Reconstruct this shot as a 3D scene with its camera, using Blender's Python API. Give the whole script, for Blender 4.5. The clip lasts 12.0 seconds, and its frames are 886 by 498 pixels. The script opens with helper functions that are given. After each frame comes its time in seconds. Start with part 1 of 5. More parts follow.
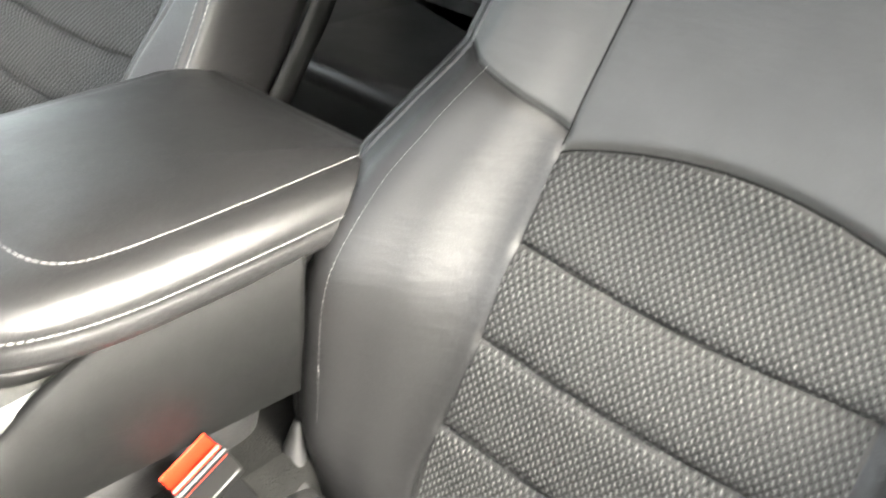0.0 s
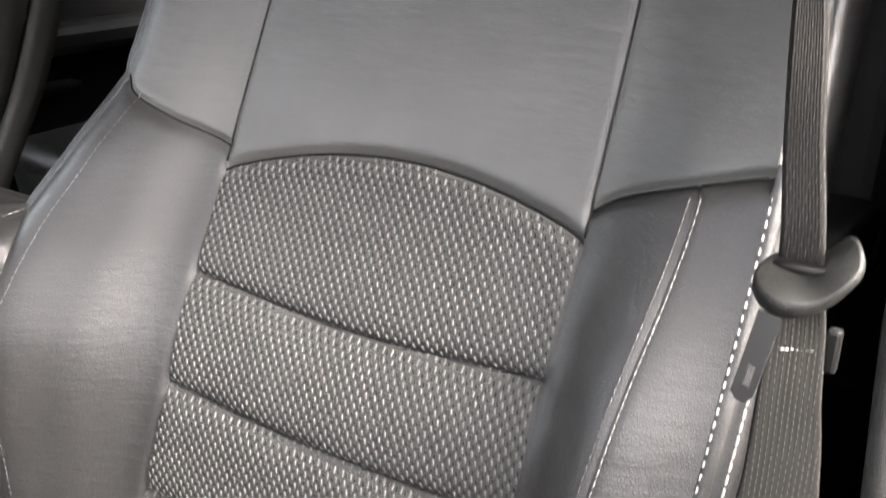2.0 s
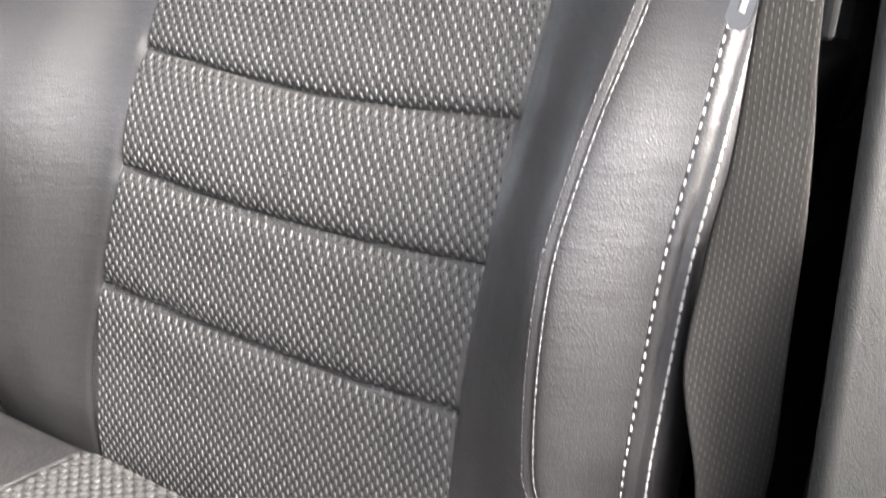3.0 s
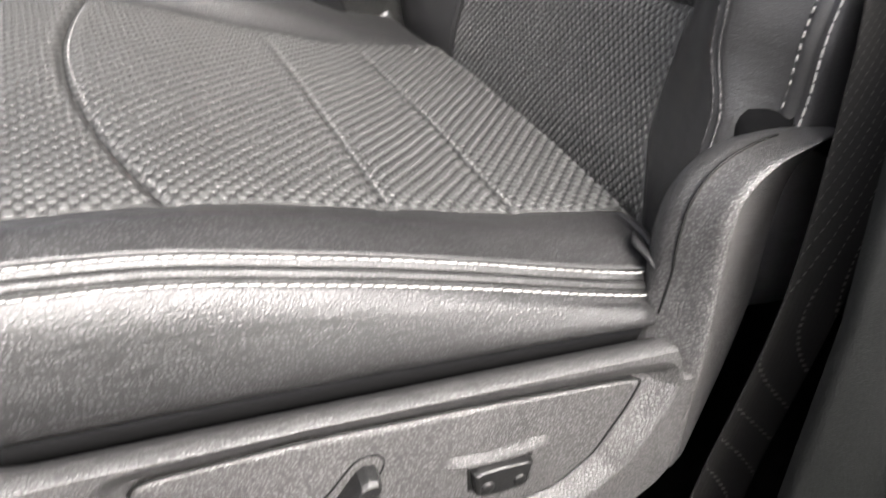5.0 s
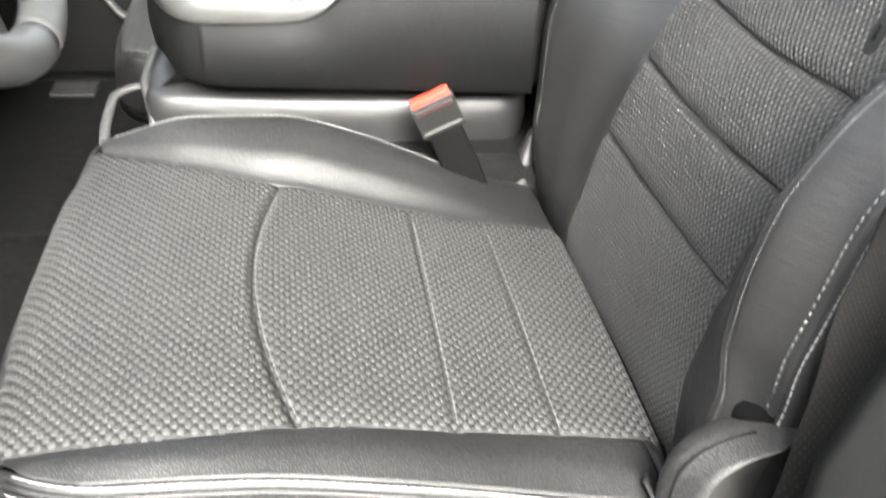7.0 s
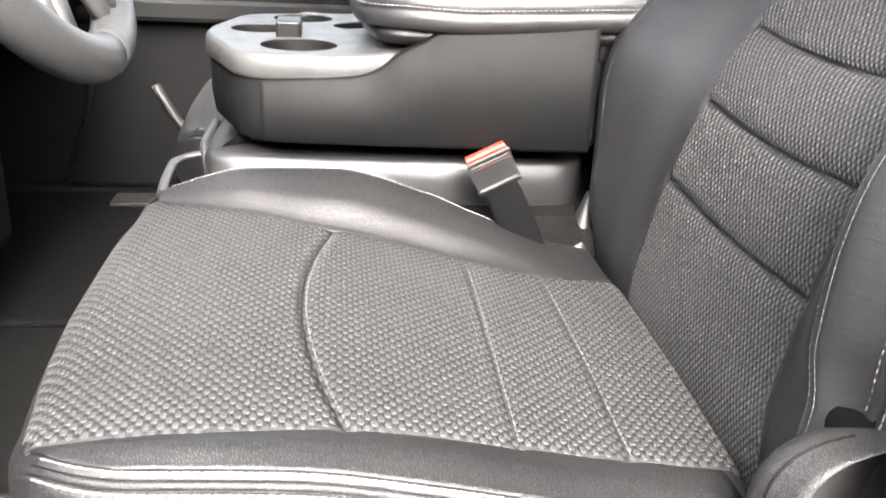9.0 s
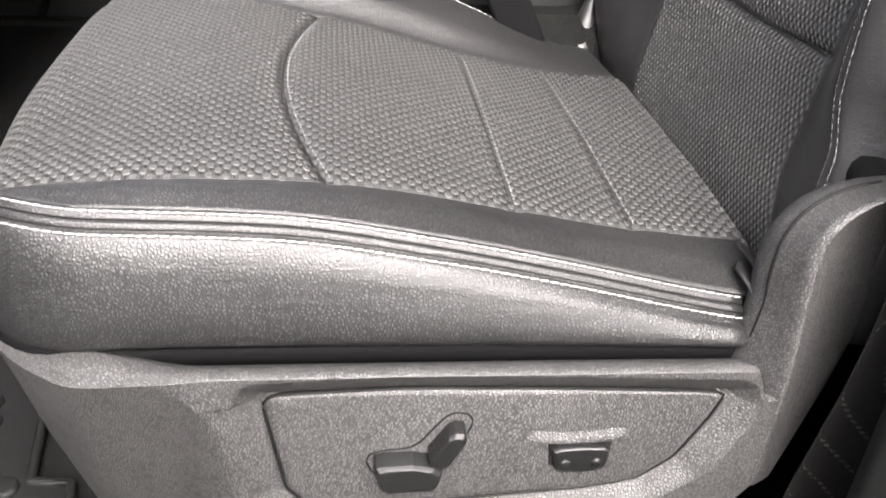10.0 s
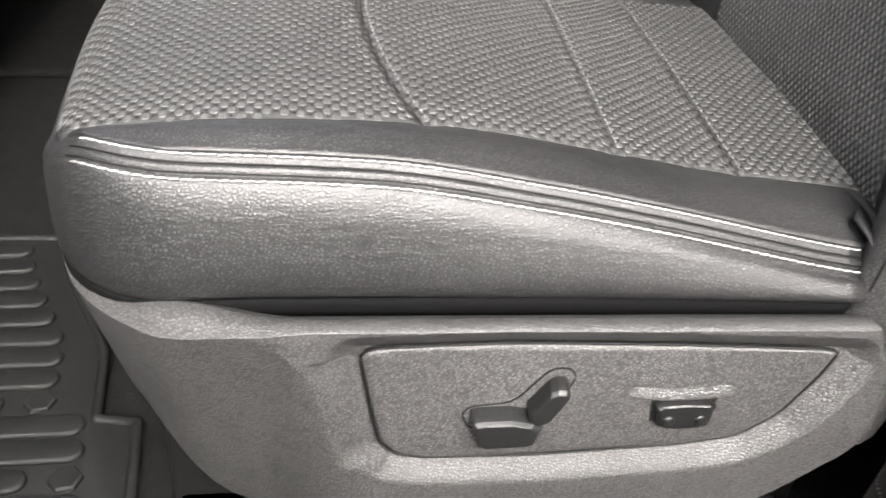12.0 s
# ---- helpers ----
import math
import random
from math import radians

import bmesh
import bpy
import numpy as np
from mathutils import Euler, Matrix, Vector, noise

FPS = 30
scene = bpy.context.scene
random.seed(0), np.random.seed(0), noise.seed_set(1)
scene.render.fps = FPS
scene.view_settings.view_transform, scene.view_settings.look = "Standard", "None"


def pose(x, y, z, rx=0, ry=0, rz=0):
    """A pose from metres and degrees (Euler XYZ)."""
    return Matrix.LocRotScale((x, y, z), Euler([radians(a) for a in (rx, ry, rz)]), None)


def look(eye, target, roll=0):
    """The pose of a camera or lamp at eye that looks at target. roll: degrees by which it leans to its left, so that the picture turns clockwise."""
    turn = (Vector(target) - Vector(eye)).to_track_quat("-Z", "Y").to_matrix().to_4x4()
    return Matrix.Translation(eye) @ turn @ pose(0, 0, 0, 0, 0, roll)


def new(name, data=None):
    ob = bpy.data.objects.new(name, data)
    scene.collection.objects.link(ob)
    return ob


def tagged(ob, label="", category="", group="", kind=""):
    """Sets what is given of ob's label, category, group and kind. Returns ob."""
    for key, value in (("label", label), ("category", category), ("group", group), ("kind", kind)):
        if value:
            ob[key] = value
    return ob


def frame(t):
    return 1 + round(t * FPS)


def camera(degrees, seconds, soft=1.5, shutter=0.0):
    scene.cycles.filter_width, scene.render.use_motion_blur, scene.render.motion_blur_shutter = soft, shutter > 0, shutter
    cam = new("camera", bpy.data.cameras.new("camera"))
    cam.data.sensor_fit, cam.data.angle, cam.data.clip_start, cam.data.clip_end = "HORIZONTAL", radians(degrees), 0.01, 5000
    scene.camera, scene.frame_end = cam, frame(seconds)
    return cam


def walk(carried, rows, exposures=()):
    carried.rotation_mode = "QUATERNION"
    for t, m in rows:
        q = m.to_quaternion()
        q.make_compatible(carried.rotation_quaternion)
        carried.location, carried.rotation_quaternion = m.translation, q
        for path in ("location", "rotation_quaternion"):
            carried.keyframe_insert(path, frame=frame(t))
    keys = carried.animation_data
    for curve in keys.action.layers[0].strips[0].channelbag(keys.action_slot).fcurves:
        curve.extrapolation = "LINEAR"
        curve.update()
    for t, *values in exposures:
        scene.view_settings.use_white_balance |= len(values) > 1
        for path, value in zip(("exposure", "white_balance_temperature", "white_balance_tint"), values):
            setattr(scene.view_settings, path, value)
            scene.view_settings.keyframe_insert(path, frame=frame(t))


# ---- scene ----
cam = camera(53.0, 12.0, soft=1.65, shutter=0.3)
PATH = [
    (0, (-0.0945, 0.1089, 0.9423), (1.1421, 1.0431, 0.0270), 7.2),
    (0.5, (-0.0324, 0.0477, 0.9837), (1.2717, 1.0017, 0.1899), 4.5),
    (1, (0.0171, -0.0288, 0.9432), (1.3599, 0.9639, 0.2709), 2.3),
    (1.5, (0.0306, -0.0495, 0.9090), (1.4157, 0.8829, 0.2376), 1.0),
    (2, (0.0315, -0.0531, 0.8460), (1.4409, 0.8487, 0.1827), 0.6),
    (2.5, (0.0333, -0.0558, 0.7776), (1.4454, 0.8118, 0.0756), 0.2),
    (3, (0.0189, -0.0621, 0.7326), (1.4094, 0.7542, -0.0693), 0.8),
    (3.2, (0.0108, -0.0720, 0.7173), (1.3977, 0.7209, -0.1125), 1.4),
    (4.8, (0.0099, -0.3384, 0.5427), (0.7614, 1.1025, -0.2331), 2.2),
    (5, (0.0018, -0.3258, 0.5544), (0.6723, 1.0782, -0.3519), 4.7),
    (5.5, (0.0117, -0.3420, 0.5526), (0.5031, 1.0692, -0.4509), 5.3),
    (6, (0.0216, -0.3609, 0.6129), (0.4311, 1.0458, -0.4329), 5.8),
    (6.5, (0.0297, -0.3924, 0.7326), (0.3771, 1.0116, -0.3384), 6.6),
    (7, (0.0477, -0.4032, 0.8118), (0.3456, 1.0917, -0.1467), 4.1),
    (7.2, (0.0414, -0.4077, 0.8145), (0.2898, 1.1511, -0.0504), 2.9),
    (8.8, (0.0396, -0.4302, 0.7110), (0.2439, 1.2249, 0.0333), 2.6),
    (9, (0.0396, -0.4320, 0.6840), (0.2511, 1.2258, 0.0153), 2.9),
    (9.5, (0.0468, -0.4329, 0.6129), (0.2619, 1.2033, -0.1062), 3.1),
    (10, (0.0495, -0.4248, 0.5823), (0.2664, 1.1268, -0.3042), 3.5),
    (10.5, (0.0522, -0.4149, 0.5868), (0.2628, 1.0944, -0.3708), 3.6),
    (11, (0.0549, -0.4032, 0.5823), (0.2637, 1.0872, -0.4068), 3.7),
    (11.5, (0.0486, -0.3987, 0.5877), (0.2502, 1.0791, -0.4194), 3.7),
    (12, (0.0000, -0.3852, 0.5751), (0.1854, 1.0881, -0.4428), 3.8),
]
walk(cam, [(t, look(eye, target, roll)) for t, eye, target, roll in PATH],
     exposures=[(0.0, 4.78, 7000, 5), (0.7, 4.85, 7200, 8), (1.5, 4.6, 7050, 11), (2.0, 4.5, 6950, 12), (2.5, 4.75, 6850, 12), (3.2, 4.65, 6700, 12), (4.8, 3.7, 6600, 11), (6.2, 3.4, 6600, 8), (7.0, 3.95, 6600, 6), (8.8, 4.02, 6650, 11), (9.5, 4.0, 6600, 13), (10.1, 3.45, 6600, 13), (12.0, 3.36, 6600, 10)])

# ---- world, sun and exposure ----
world = bpy.data.worlds.new("daylight")
world.use_nodes = True
scene.world = world
wn = world.node_tree.nodes
wl = world.node_tree.links
sky = wn.new("ShaderNodeTexSky")
sky.sky_type = 'NISHITA'
sky.sun_disc = False
sky.sun_elevation = radians(38)
sky.sun_rotation = radians(175)
sky.air_density = 0.5
sky.dust_density = 8.0
sky.ozone_density = 1.0
wn["Background"].inputs["Strength"].default_value = 0.19
haze = wn.new("ShaderNodeHueSaturation")
haze.inputs["Saturation"].default_value = 0.35
wl.new(sky.outputs[0], haze.inputs["Color"])
wl.new(haze.outputs[0], wn["Background"].inputs["Color"])

sun = new("sun", bpy.data.lights.new("sun", 'SUN'))
sun.data.energy = 0.58
sun.data.angle = radians(30)
sun.data.color = (1.0, 0.985, 0.97)
sun.matrix_world = look((0.26, -2.95, 2.6), (0.0, 0.0, 0.3))

# ---- materials ----


def material(name, colour, rough=0.5, metal=0.0, spec=0.5, coat=0.0, sheen=0.0):
    m = bpy.data.materials.new(name)
    m.use_nodes = True
    b = m.node_tree.nodes["Principled BSDF"]
    b.inputs["Base Color"].default_value = (*colour, 1)
    b.inputs["Roughness"].default_value = rough
    b.inputs["Metallic"].default_value = metal
    b.inputs["Specular IOR Level"].default_value = spec
    b.inputs["Coat Weight"].default_value = coat
    b.inputs["Sheen Weight"].default_value = sheen
    return m


def nodes_of(m):
    return m.node_tree.nodes, m.node_tree.links, m.node_tree.nodes["Principled BSDF"]


def coords(m, scale=(1, 1, 1)):
    n, l, b = nodes_of(m)
    c = n.new("ShaderNodeTexCoord")
    mp = n.new("ShaderNodeMapping")
    mp.inputs["Scale"].default_value = scale
    l.new(c.outputs["Object"], mp.inputs["Vector"])
    return mp.outputs[0]


def noise_node(m, vec, scale, detail=4.0, rough=0.55):
    n, l, b = nodes_of(m)
    t = n.new("ShaderNodeTexNoise")
    t.inputs["Scale"].default_value = scale
    t.inputs["Detail"].default_value = detail
    t.inputs["Roughness"].default_value = rough
    l.new(vec, t.inputs["Vector"])
    return t.outputs["Fac"]


def ramp(m, fac, lo, hi, a=0.3, z=0.7):
    n, l, b = nodes_of(m)
    r = n.new("ShaderNodeMapRange")
    r.inputs["From Min"].default_value = a
    r.inputs["From Max"].default_value = z
    r.inputs["To Min"].default_value = lo
    r.inputs["To Max"].default_value = hi
    l.new(fac, r.inputs["Value"])
    return r.outputs[0]


def tint(m, fac, dark, light):
    n, l, b = nodes_of(m)
    x = n.new("ShaderNodeMix")
    x.data_type = 'RGBA'
    x.inputs["A"].default_value = (*dark, 1)
    x.inputs["B"].default_value = (*light, 1)
    l.new(fac, x.inputs["Factor"])
    l.new(x.outputs["Result"], b.inputs["Base Color"])
    return x


def bump(m, height, dist, strength=1.0, under=None):
    n, l, b = nodes_of(m)
    k = n.new("ShaderNodeBump")
    k.inputs["Distance"].default_value = dist
    k.inputs["Strength"].default_value = strength
    l.new(height, k.inputs["Height"])
    if under is not None:
        l.new(under, k.inputs["Normal"])
    l.new(k.outputs[0], b.inputs["Normal"])
    return k.outputs[0]


def cells(m, vec, scale, feature='DISTANCE_TO_EDGE'):
    n, l, b = nodes_of(m)
    v = n.new("ShaderNodeTexVoronoi")
    v.feature = feature
    v.inputs["Scale"].default_value = scale
    l.new(vec, v.inputs["Vector"])
    return v.outputs["Distance"]


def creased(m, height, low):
    """Multiplies the base colour in the creases of the grain: low there, 1 on the tops."""
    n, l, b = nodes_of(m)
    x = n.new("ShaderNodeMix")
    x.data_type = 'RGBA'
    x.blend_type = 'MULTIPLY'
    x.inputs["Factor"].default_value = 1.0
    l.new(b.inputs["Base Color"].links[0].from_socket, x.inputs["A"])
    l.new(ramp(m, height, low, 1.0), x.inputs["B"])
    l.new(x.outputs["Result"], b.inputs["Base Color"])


def leather(name, dark, light, rough, grain=480, depth=0.0003, crease=0.85):
    m = material(name, light, rough, spec=0.5)
    n, l, b = nodes_of(m)
    v = coords(m)
    wob = noise_node(m, v, 14, 3)
    tint(m, ramp(m, wob, 0, 1), dark, light)
    l.new(ramp(m, noise_node(m, v, 9, 5), rough - 0.04, rough + 0.06), b.inputs["Roughness"])
    wob_v = n.new("ShaderNodeVectorMath")
    wob_v.operation = 'MULTIPLY_ADD'
    soft = n.new("ShaderNodeTexNoise")
    soft.inputs["Scale"].default_value = grain * 0.5
    l.new(v, soft.inputs["Vector"])
    l.new(soft.outputs["Color"], wob_v.inputs[0])
    wob_v.inputs[1].default_value = (0.5 / grain,) * 3
    l.new(v, wob_v.inputs[2])
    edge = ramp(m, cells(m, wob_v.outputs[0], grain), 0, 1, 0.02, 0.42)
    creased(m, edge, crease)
    first = bump(m, edge, depth, 0.8)
    second = bump(m, noise_node(m, v, 60, 5), 0.0016, 0.22, first)
    bump(m, noise_node(m, coords(m, (1.0, 1.0, 5.0)), 26, 3), 0.002, 0.25, second)
    return m


def plastic(name, dark, light, rough, grain=700, depth=0.0003):
    m = material(name, light, rough)
    n, l, b = nodes_of(m)
    v = coords(m)
    tint(m, ramp(m, noise_node(m, v, 6, 5), 0, 1), dark, light)
    l.new(ramp(m, noise_node(m, v, 30, 4), rough - 0.05, rough + 0.07), b.inputs["Roughness"])
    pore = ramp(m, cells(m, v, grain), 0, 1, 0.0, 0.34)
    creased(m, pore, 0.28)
    first = bump(m, pore, depth, 0.9)
    bump(m, noise_node(m, v, grain * 0.5, 2), depth, 0.5, first)
    return m


def thread(name, dark, light, rough=0.6, sheen=0.3):
    m = material(name, light, rough, sheen=sheen)
    n, l, b = nodes_of(m)
    v = coords(m)
    g = n.new("ShaderNodeNewGeometry")
    x = tint(m, g.outputs["Random Per Island"], dark, light)
    bump(m, noise_node(m, v, 1800, 2), 0.0004, 0.6)
    return m


def belt_cloth(name, dark, light):
    """Webbing: small slanted floats in rows."""
    m = material(name, light, 0.9)
    n, l, b = nodes_of(m)
    v = coords(m, (110, 110, 105))
    br = n.new("ShaderNodeTexBrick")
    br.inputs["Scale"].default_value = 1.0
    br.inputs["Mortar Size"].default_value = 0.12
    br.inputs["Color1"].default_value = (1, 1, 1, 1)
    br.inputs["Color2"].default_value = (0.6, 0.6, 0.6, 1)
    br.inputs["Mortar"].default_value = (0, 0, 0, 1)
    sw = n.new("ShaderNodeSeparateXYZ")
    cb = n.new("ShaderNodeCombineXYZ")
    l.new(v, sw.inputs[0])
    l.new(sw.outputs["Z"], cb.inputs["X"])
    l.new(sw.outputs["Y"], cb.inputs["Y"])
    l.new(cb.outputs[0], br.inputs["Vector"])
    tint(m, br.outputs["Color"], dark, light)
    bump(m, br.outputs["Color"], 0.0006, 0.8)
    return m


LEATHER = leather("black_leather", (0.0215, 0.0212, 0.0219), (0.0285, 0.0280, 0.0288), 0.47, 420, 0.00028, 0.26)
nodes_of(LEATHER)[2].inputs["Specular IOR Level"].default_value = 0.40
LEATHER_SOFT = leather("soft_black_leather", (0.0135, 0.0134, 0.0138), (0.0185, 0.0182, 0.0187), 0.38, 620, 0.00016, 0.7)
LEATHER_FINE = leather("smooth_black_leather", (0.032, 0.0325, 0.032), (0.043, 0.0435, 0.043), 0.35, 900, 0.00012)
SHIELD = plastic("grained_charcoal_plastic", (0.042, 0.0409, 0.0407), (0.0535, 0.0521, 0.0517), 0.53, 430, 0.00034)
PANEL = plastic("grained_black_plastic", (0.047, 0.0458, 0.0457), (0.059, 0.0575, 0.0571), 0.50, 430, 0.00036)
PILLAR = plastic("dark_pillar_plastic", (0.0060, 0.0066, 0.0062), (0.0090, 0.0097, 0.0092), 0.55, 900, 0.00012)
nodes_of(PILLAR)[2].inputs["Specular IOR Level"].default_value = 0.2
COVER = plastic("satin_charcoal_plastic", (0.0075, 0.0077, 0.0078), (0.0112, 0.0114, 0.0115), 0.55, 900, 0.00012)
nodes_of(COVER)[2].inputs["Specular IOR Level"].default_value = 0.14
TRIM = plastic("dark_trim_plastic", (0.0095, 0.0103, 0.0098), (0.0145, 0.0153, 0.0147), 0.55, 900, 0.00012)
nodes_of(TRIM)[2].inputs["Specular IOR Level"].default_value = 0.2
SATIN = plastic("satin_black_plastic", (0.0085, 0.0085, 0.0086), (0.0125, 0.0125, 0.0126), 0.34, 2500, 0.00004)
nodes_of(SATIN)[2].inputs["Specular IOR Level"].default_value = 0.28
NUB = thread("light_weave_thread", (0.038, 0.038, 0.0375), (0.052, 0.0516, 0.0508), 0.42, 0.0)
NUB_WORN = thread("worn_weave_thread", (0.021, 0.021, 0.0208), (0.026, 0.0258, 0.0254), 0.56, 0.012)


def pale_by_side(m, pale_tone, y0, y1):
    """Floats along the door side are paler; towards the middle they turn grey."""
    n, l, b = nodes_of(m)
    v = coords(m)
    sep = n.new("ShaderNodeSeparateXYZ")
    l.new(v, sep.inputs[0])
    blend_y = n.new("ShaderNodeMath")
    blend_y.operation = 'MULTIPLY_ADD'
    l.new(noise_node(m, v, 30, 3), blend_y.inputs[0])
    blend_y.inputs[1].default_value = 0.08
    l.new(sep.outputs["Y"], blend_y.inputs[2])
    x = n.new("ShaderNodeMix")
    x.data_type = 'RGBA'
    l.new(ramp(m, blend_y.outputs[0], 1.0, 0.0, y0 + 0.04, y1 + 0.04), x.inputs["Factor"])
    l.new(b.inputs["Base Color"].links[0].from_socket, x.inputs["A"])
    x.inputs["B"].default_value = (*pale_tone, 1)
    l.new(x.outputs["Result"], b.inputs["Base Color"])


pale_by_side(NUB_WORN, (0.036, 0.0358, 0.0353), 0.095, 0.145)
GROUND_WORN = leather("worn_dark_thread", (0.015, 0.015, 0.015), (0.019, 0.019, 0.0188), 0.55, 900, 0.0003)
nodes_of(GROUND_WORN)[2].inputs["Specular IOR Level"].default_value = 0.2
GROUND = leather("dark_weave_thread", (0.025, 0.025, 0.025), (0.032, 0.032, 0.0316), 0.55, 900, 0.0003)
nodes_of(GROUND)[2].inputs["Specular IOR Level"].default_value = 0.25
BACKING = material("weave_backing", (0.007, 0.007, 0.007), 0.8, spec=0.2)
STITCH = thread("pale_stitching", (0.15, 0.147, 0.141), (0.23, 0.226, 0.217), 0.6)
THREAD = thread("grey_seam_thread", (0.05, 0.0495, 0.048), (0.10, 0.099, 0.096), 0.6)
WEBBING = belt_cloth("belt_webbing", (0.013, 0.0127, 0.0123), (0.052, 0.0498, 0.0478))
nodes_of(WEBBING)[2].inputs["Specular IOR Level"].default_value = 0.0
TEXTILE = thread("black_textile", (0.0016, 0.0016, 0.0017), (0.0034, 0.0034, 0.0036), 0.9, 0.0)
nodes_of(TEXTILE)[2].inputs["Specular IOR Level"].default_value = 0.06
STEEL = material("brushed_steel", (0.10, 0.10, 0.10), 0.34, 1.0)
SILVER = plastic("silver_painted_plastic", (0.09, 0.09, 0.088), (0.12, 0.12, 0.117), 0.33, 1500, 0.0001)
RED = material("red_button_plastic", (0.55, 0.022, 0.008), 0.3)
RUBBER = plastic("grey_black_rubber", (0.008, 0.008, 0.0077), (0.012, 0.012, 0.0116), 0.5, 900, 0.0002)
nodes_of(RUBBER)[2].inputs["Specular IOR Level"].default_value = 0.3
CARPET = material("black_carpet", (0.010, 0.010, 0.010), 0.95, spec=0.1)
bump(CARPET, noise_node(CARPET, coords(CARPET), 420, 5), 0.004, 0.9)
tint(CARPET, ramp(CARPET, noise_node(CARPET, coords(CARPET), 60, 5), 0, 1), (0.003, 0.003, 0.003), (0.008, 0.008, 0.0075))
DARKVOID = material("black_trim", (0.0045, 0.0045, 0.0045), 0.6, spec=0.12)
LINING = plastic("grey_roof_lining", (0.31, 0.312, 0.306), (0.37, 0.372, 0.366), 0.9, 900, 0.0003)
TINTED = material("tinted_glass", (0.74, 0.77, 0.75), 0.0)
nodes_of(TINTED)[2].inputs["Transmission Weight"].default_value = 1.0
nodes_of(TINTED)[2].inputs["IOR"].default_value = 1.05
CONCRETE = plastic("outdoor_concrete", (0.19, 0.188, 0.184), (0.26, 0.257, 0.25), 0.85, 180, 0.002)

# ---- shape helpers ----


def curve(xs, ys):
    """A smooth, shape-keeping function through a few values."""
    xs, ys = np.array(xs, float), np.array(ys, float)
    d = np.diff(ys) / np.diff(xs)
    s = np.zeros(len(xs))
    s[0], s[-1] = d[0], d[-1]
    for i in range(1, len(xs) - 1):
        s[i] = 0 if d[i - 1] * d[i] <= 0 else 2 * d[i - 1] * d[i] / (d[i - 1] + d[i])

    def f(x):
        x = np.asarray(x, float)
        i = np.clip(np.searchsorted(xs, x) - 1, 0, len(xs) - 2)
        h = xs[i + 1] - xs[i]
        t = np.clip((x - xs[i]) / h, 0, 1)
        out = (2 * t**3 - 3 * t**2 + 1) * ys[i] + (t**3 - 2 * t**2 + t) * h * s[i]
        out = out + (-2 * t**3 + 3 * t**2) * ys[i + 1] + (t**3 - t**2) * h * s[i + 1]
        over = np.where(x > xs[-1], (x - xs[-1]) * s[-1], 0) + np.where(x < xs[0], (x - xs[0]) * s[0], 0)
        return out + over
    return f


def across(knots, values, y):
    """Smooth interpolation over knots that differ from point to point (last axis)."""
    k, v = np.stack(np.broadcast_arrays(*knots), -1), np.stack(np.broadcast_arrays(*values), -1)
    d = np.diff(v, axis=-1) / np.diff(k, axis=-1)
    s = np.zeros_like(v)
    s[..., 0], s[..., -1] = d[..., 0], d[..., -1]
    p = d[..., :-1] * d[..., 1:]
    s[..., 1:-1] = np.where(p > 0, 2 * p / np.where(np.abs(d[..., :-1] + d[..., 1:]) < 1e-9, 1, d[..., :-1] + d[..., 1:]), 0)
    i = np.clip((y[..., None] > k).sum(-1) - 1, 0, k.shape[-1] - 2)
    take = lambda a, j: np.take_along_axis(a, j[..., None], -1)[..., 0]
    h = take(k, i + 1) - take(k, i)
    t = np.clip((y - take(k, i)) / h, 0, 1)
    return ((2 * t**3 - 3 * t**2 + 1) * take(v, i) + (t**3 - 2 * t**2 + t) * h * take(s, i)
            + (-2 * t**3 + 3 * t**2) * take(v, i + 1) + (t**3 - t**2) * h * take(s, i + 1))


def part(name, bm, mat, parent=None, label="", smooth=True):
    """One mesh object under a thing or a part. bm: a bmesh, or (verts, faces)."""
    me = bpy.data.meshes.new(name)
    if isinstance(bm, tuple):
        me.from_pydata([tuple(map(float, v)) for v in bm[0]], [], bm[1])
    else:
        bm.to_mesh(me)
        bm.free()
    me.materials.append(mat)
    if smooth:
        me.polygons.foreach_set("use_smooth", [True] * len(me.polygons))
    me.update()
    ob = new(name, me)
    ob.parent = parent
    if label:
        ob["label"] = label
    return ob


def thing(name, label, category, at=(0, 0, 0), group="", kind=""):
    ob = new(name)
    ob.location = at
    return tagged(ob, label, category, group, kind)


def grid(P):
    """Verts and faces of an (n, m, 3) array of places."""
    n, m = P.shape[:2]
    faces = [(i * m + j, i * m + j + 1, (i + 1) * m + j + 1, (i + 1) * m + j) for i in range(n - 1) for j in range(m - 1)]
    return P.reshape(-1, 3), faces


def shell(name, P, mat, parent, label="", thick=0.004, flip=False):
    """A padded skin: a grid surface with thickness on its inner side."""
    v, f = grid(P)
    if flip:
        f = [q[::-1] for q in f]
    ob = part(name, (v, f), mat, parent, label)
    s = ob.modifiers.new("thickness", 'SOLIDIFY')
    s.thickness, s.offset = thick, -1
    return ob


def loop_solid(name, rings, mat, parent=None, label="", smooth=True, caps=True):
    """A closed skin over rings of places, each ring a closed loop of the same length."""
    R = np.array(rings, float)
    n, m = R.shape[:2]
    f = [(i * m + j, i * m + (j + 1) % m, (i + 1) * m + (j + 1) % m, (i + 1) * m + j) for i in range(n - 1) for j in range(m)]
    if caps:
        f += [tuple(range(m))[::-1], tuple((n - 1) * m + j for j in range(m))]
    return part(name, (R.reshape(-1, 3), f), mat, parent, label, smooth)


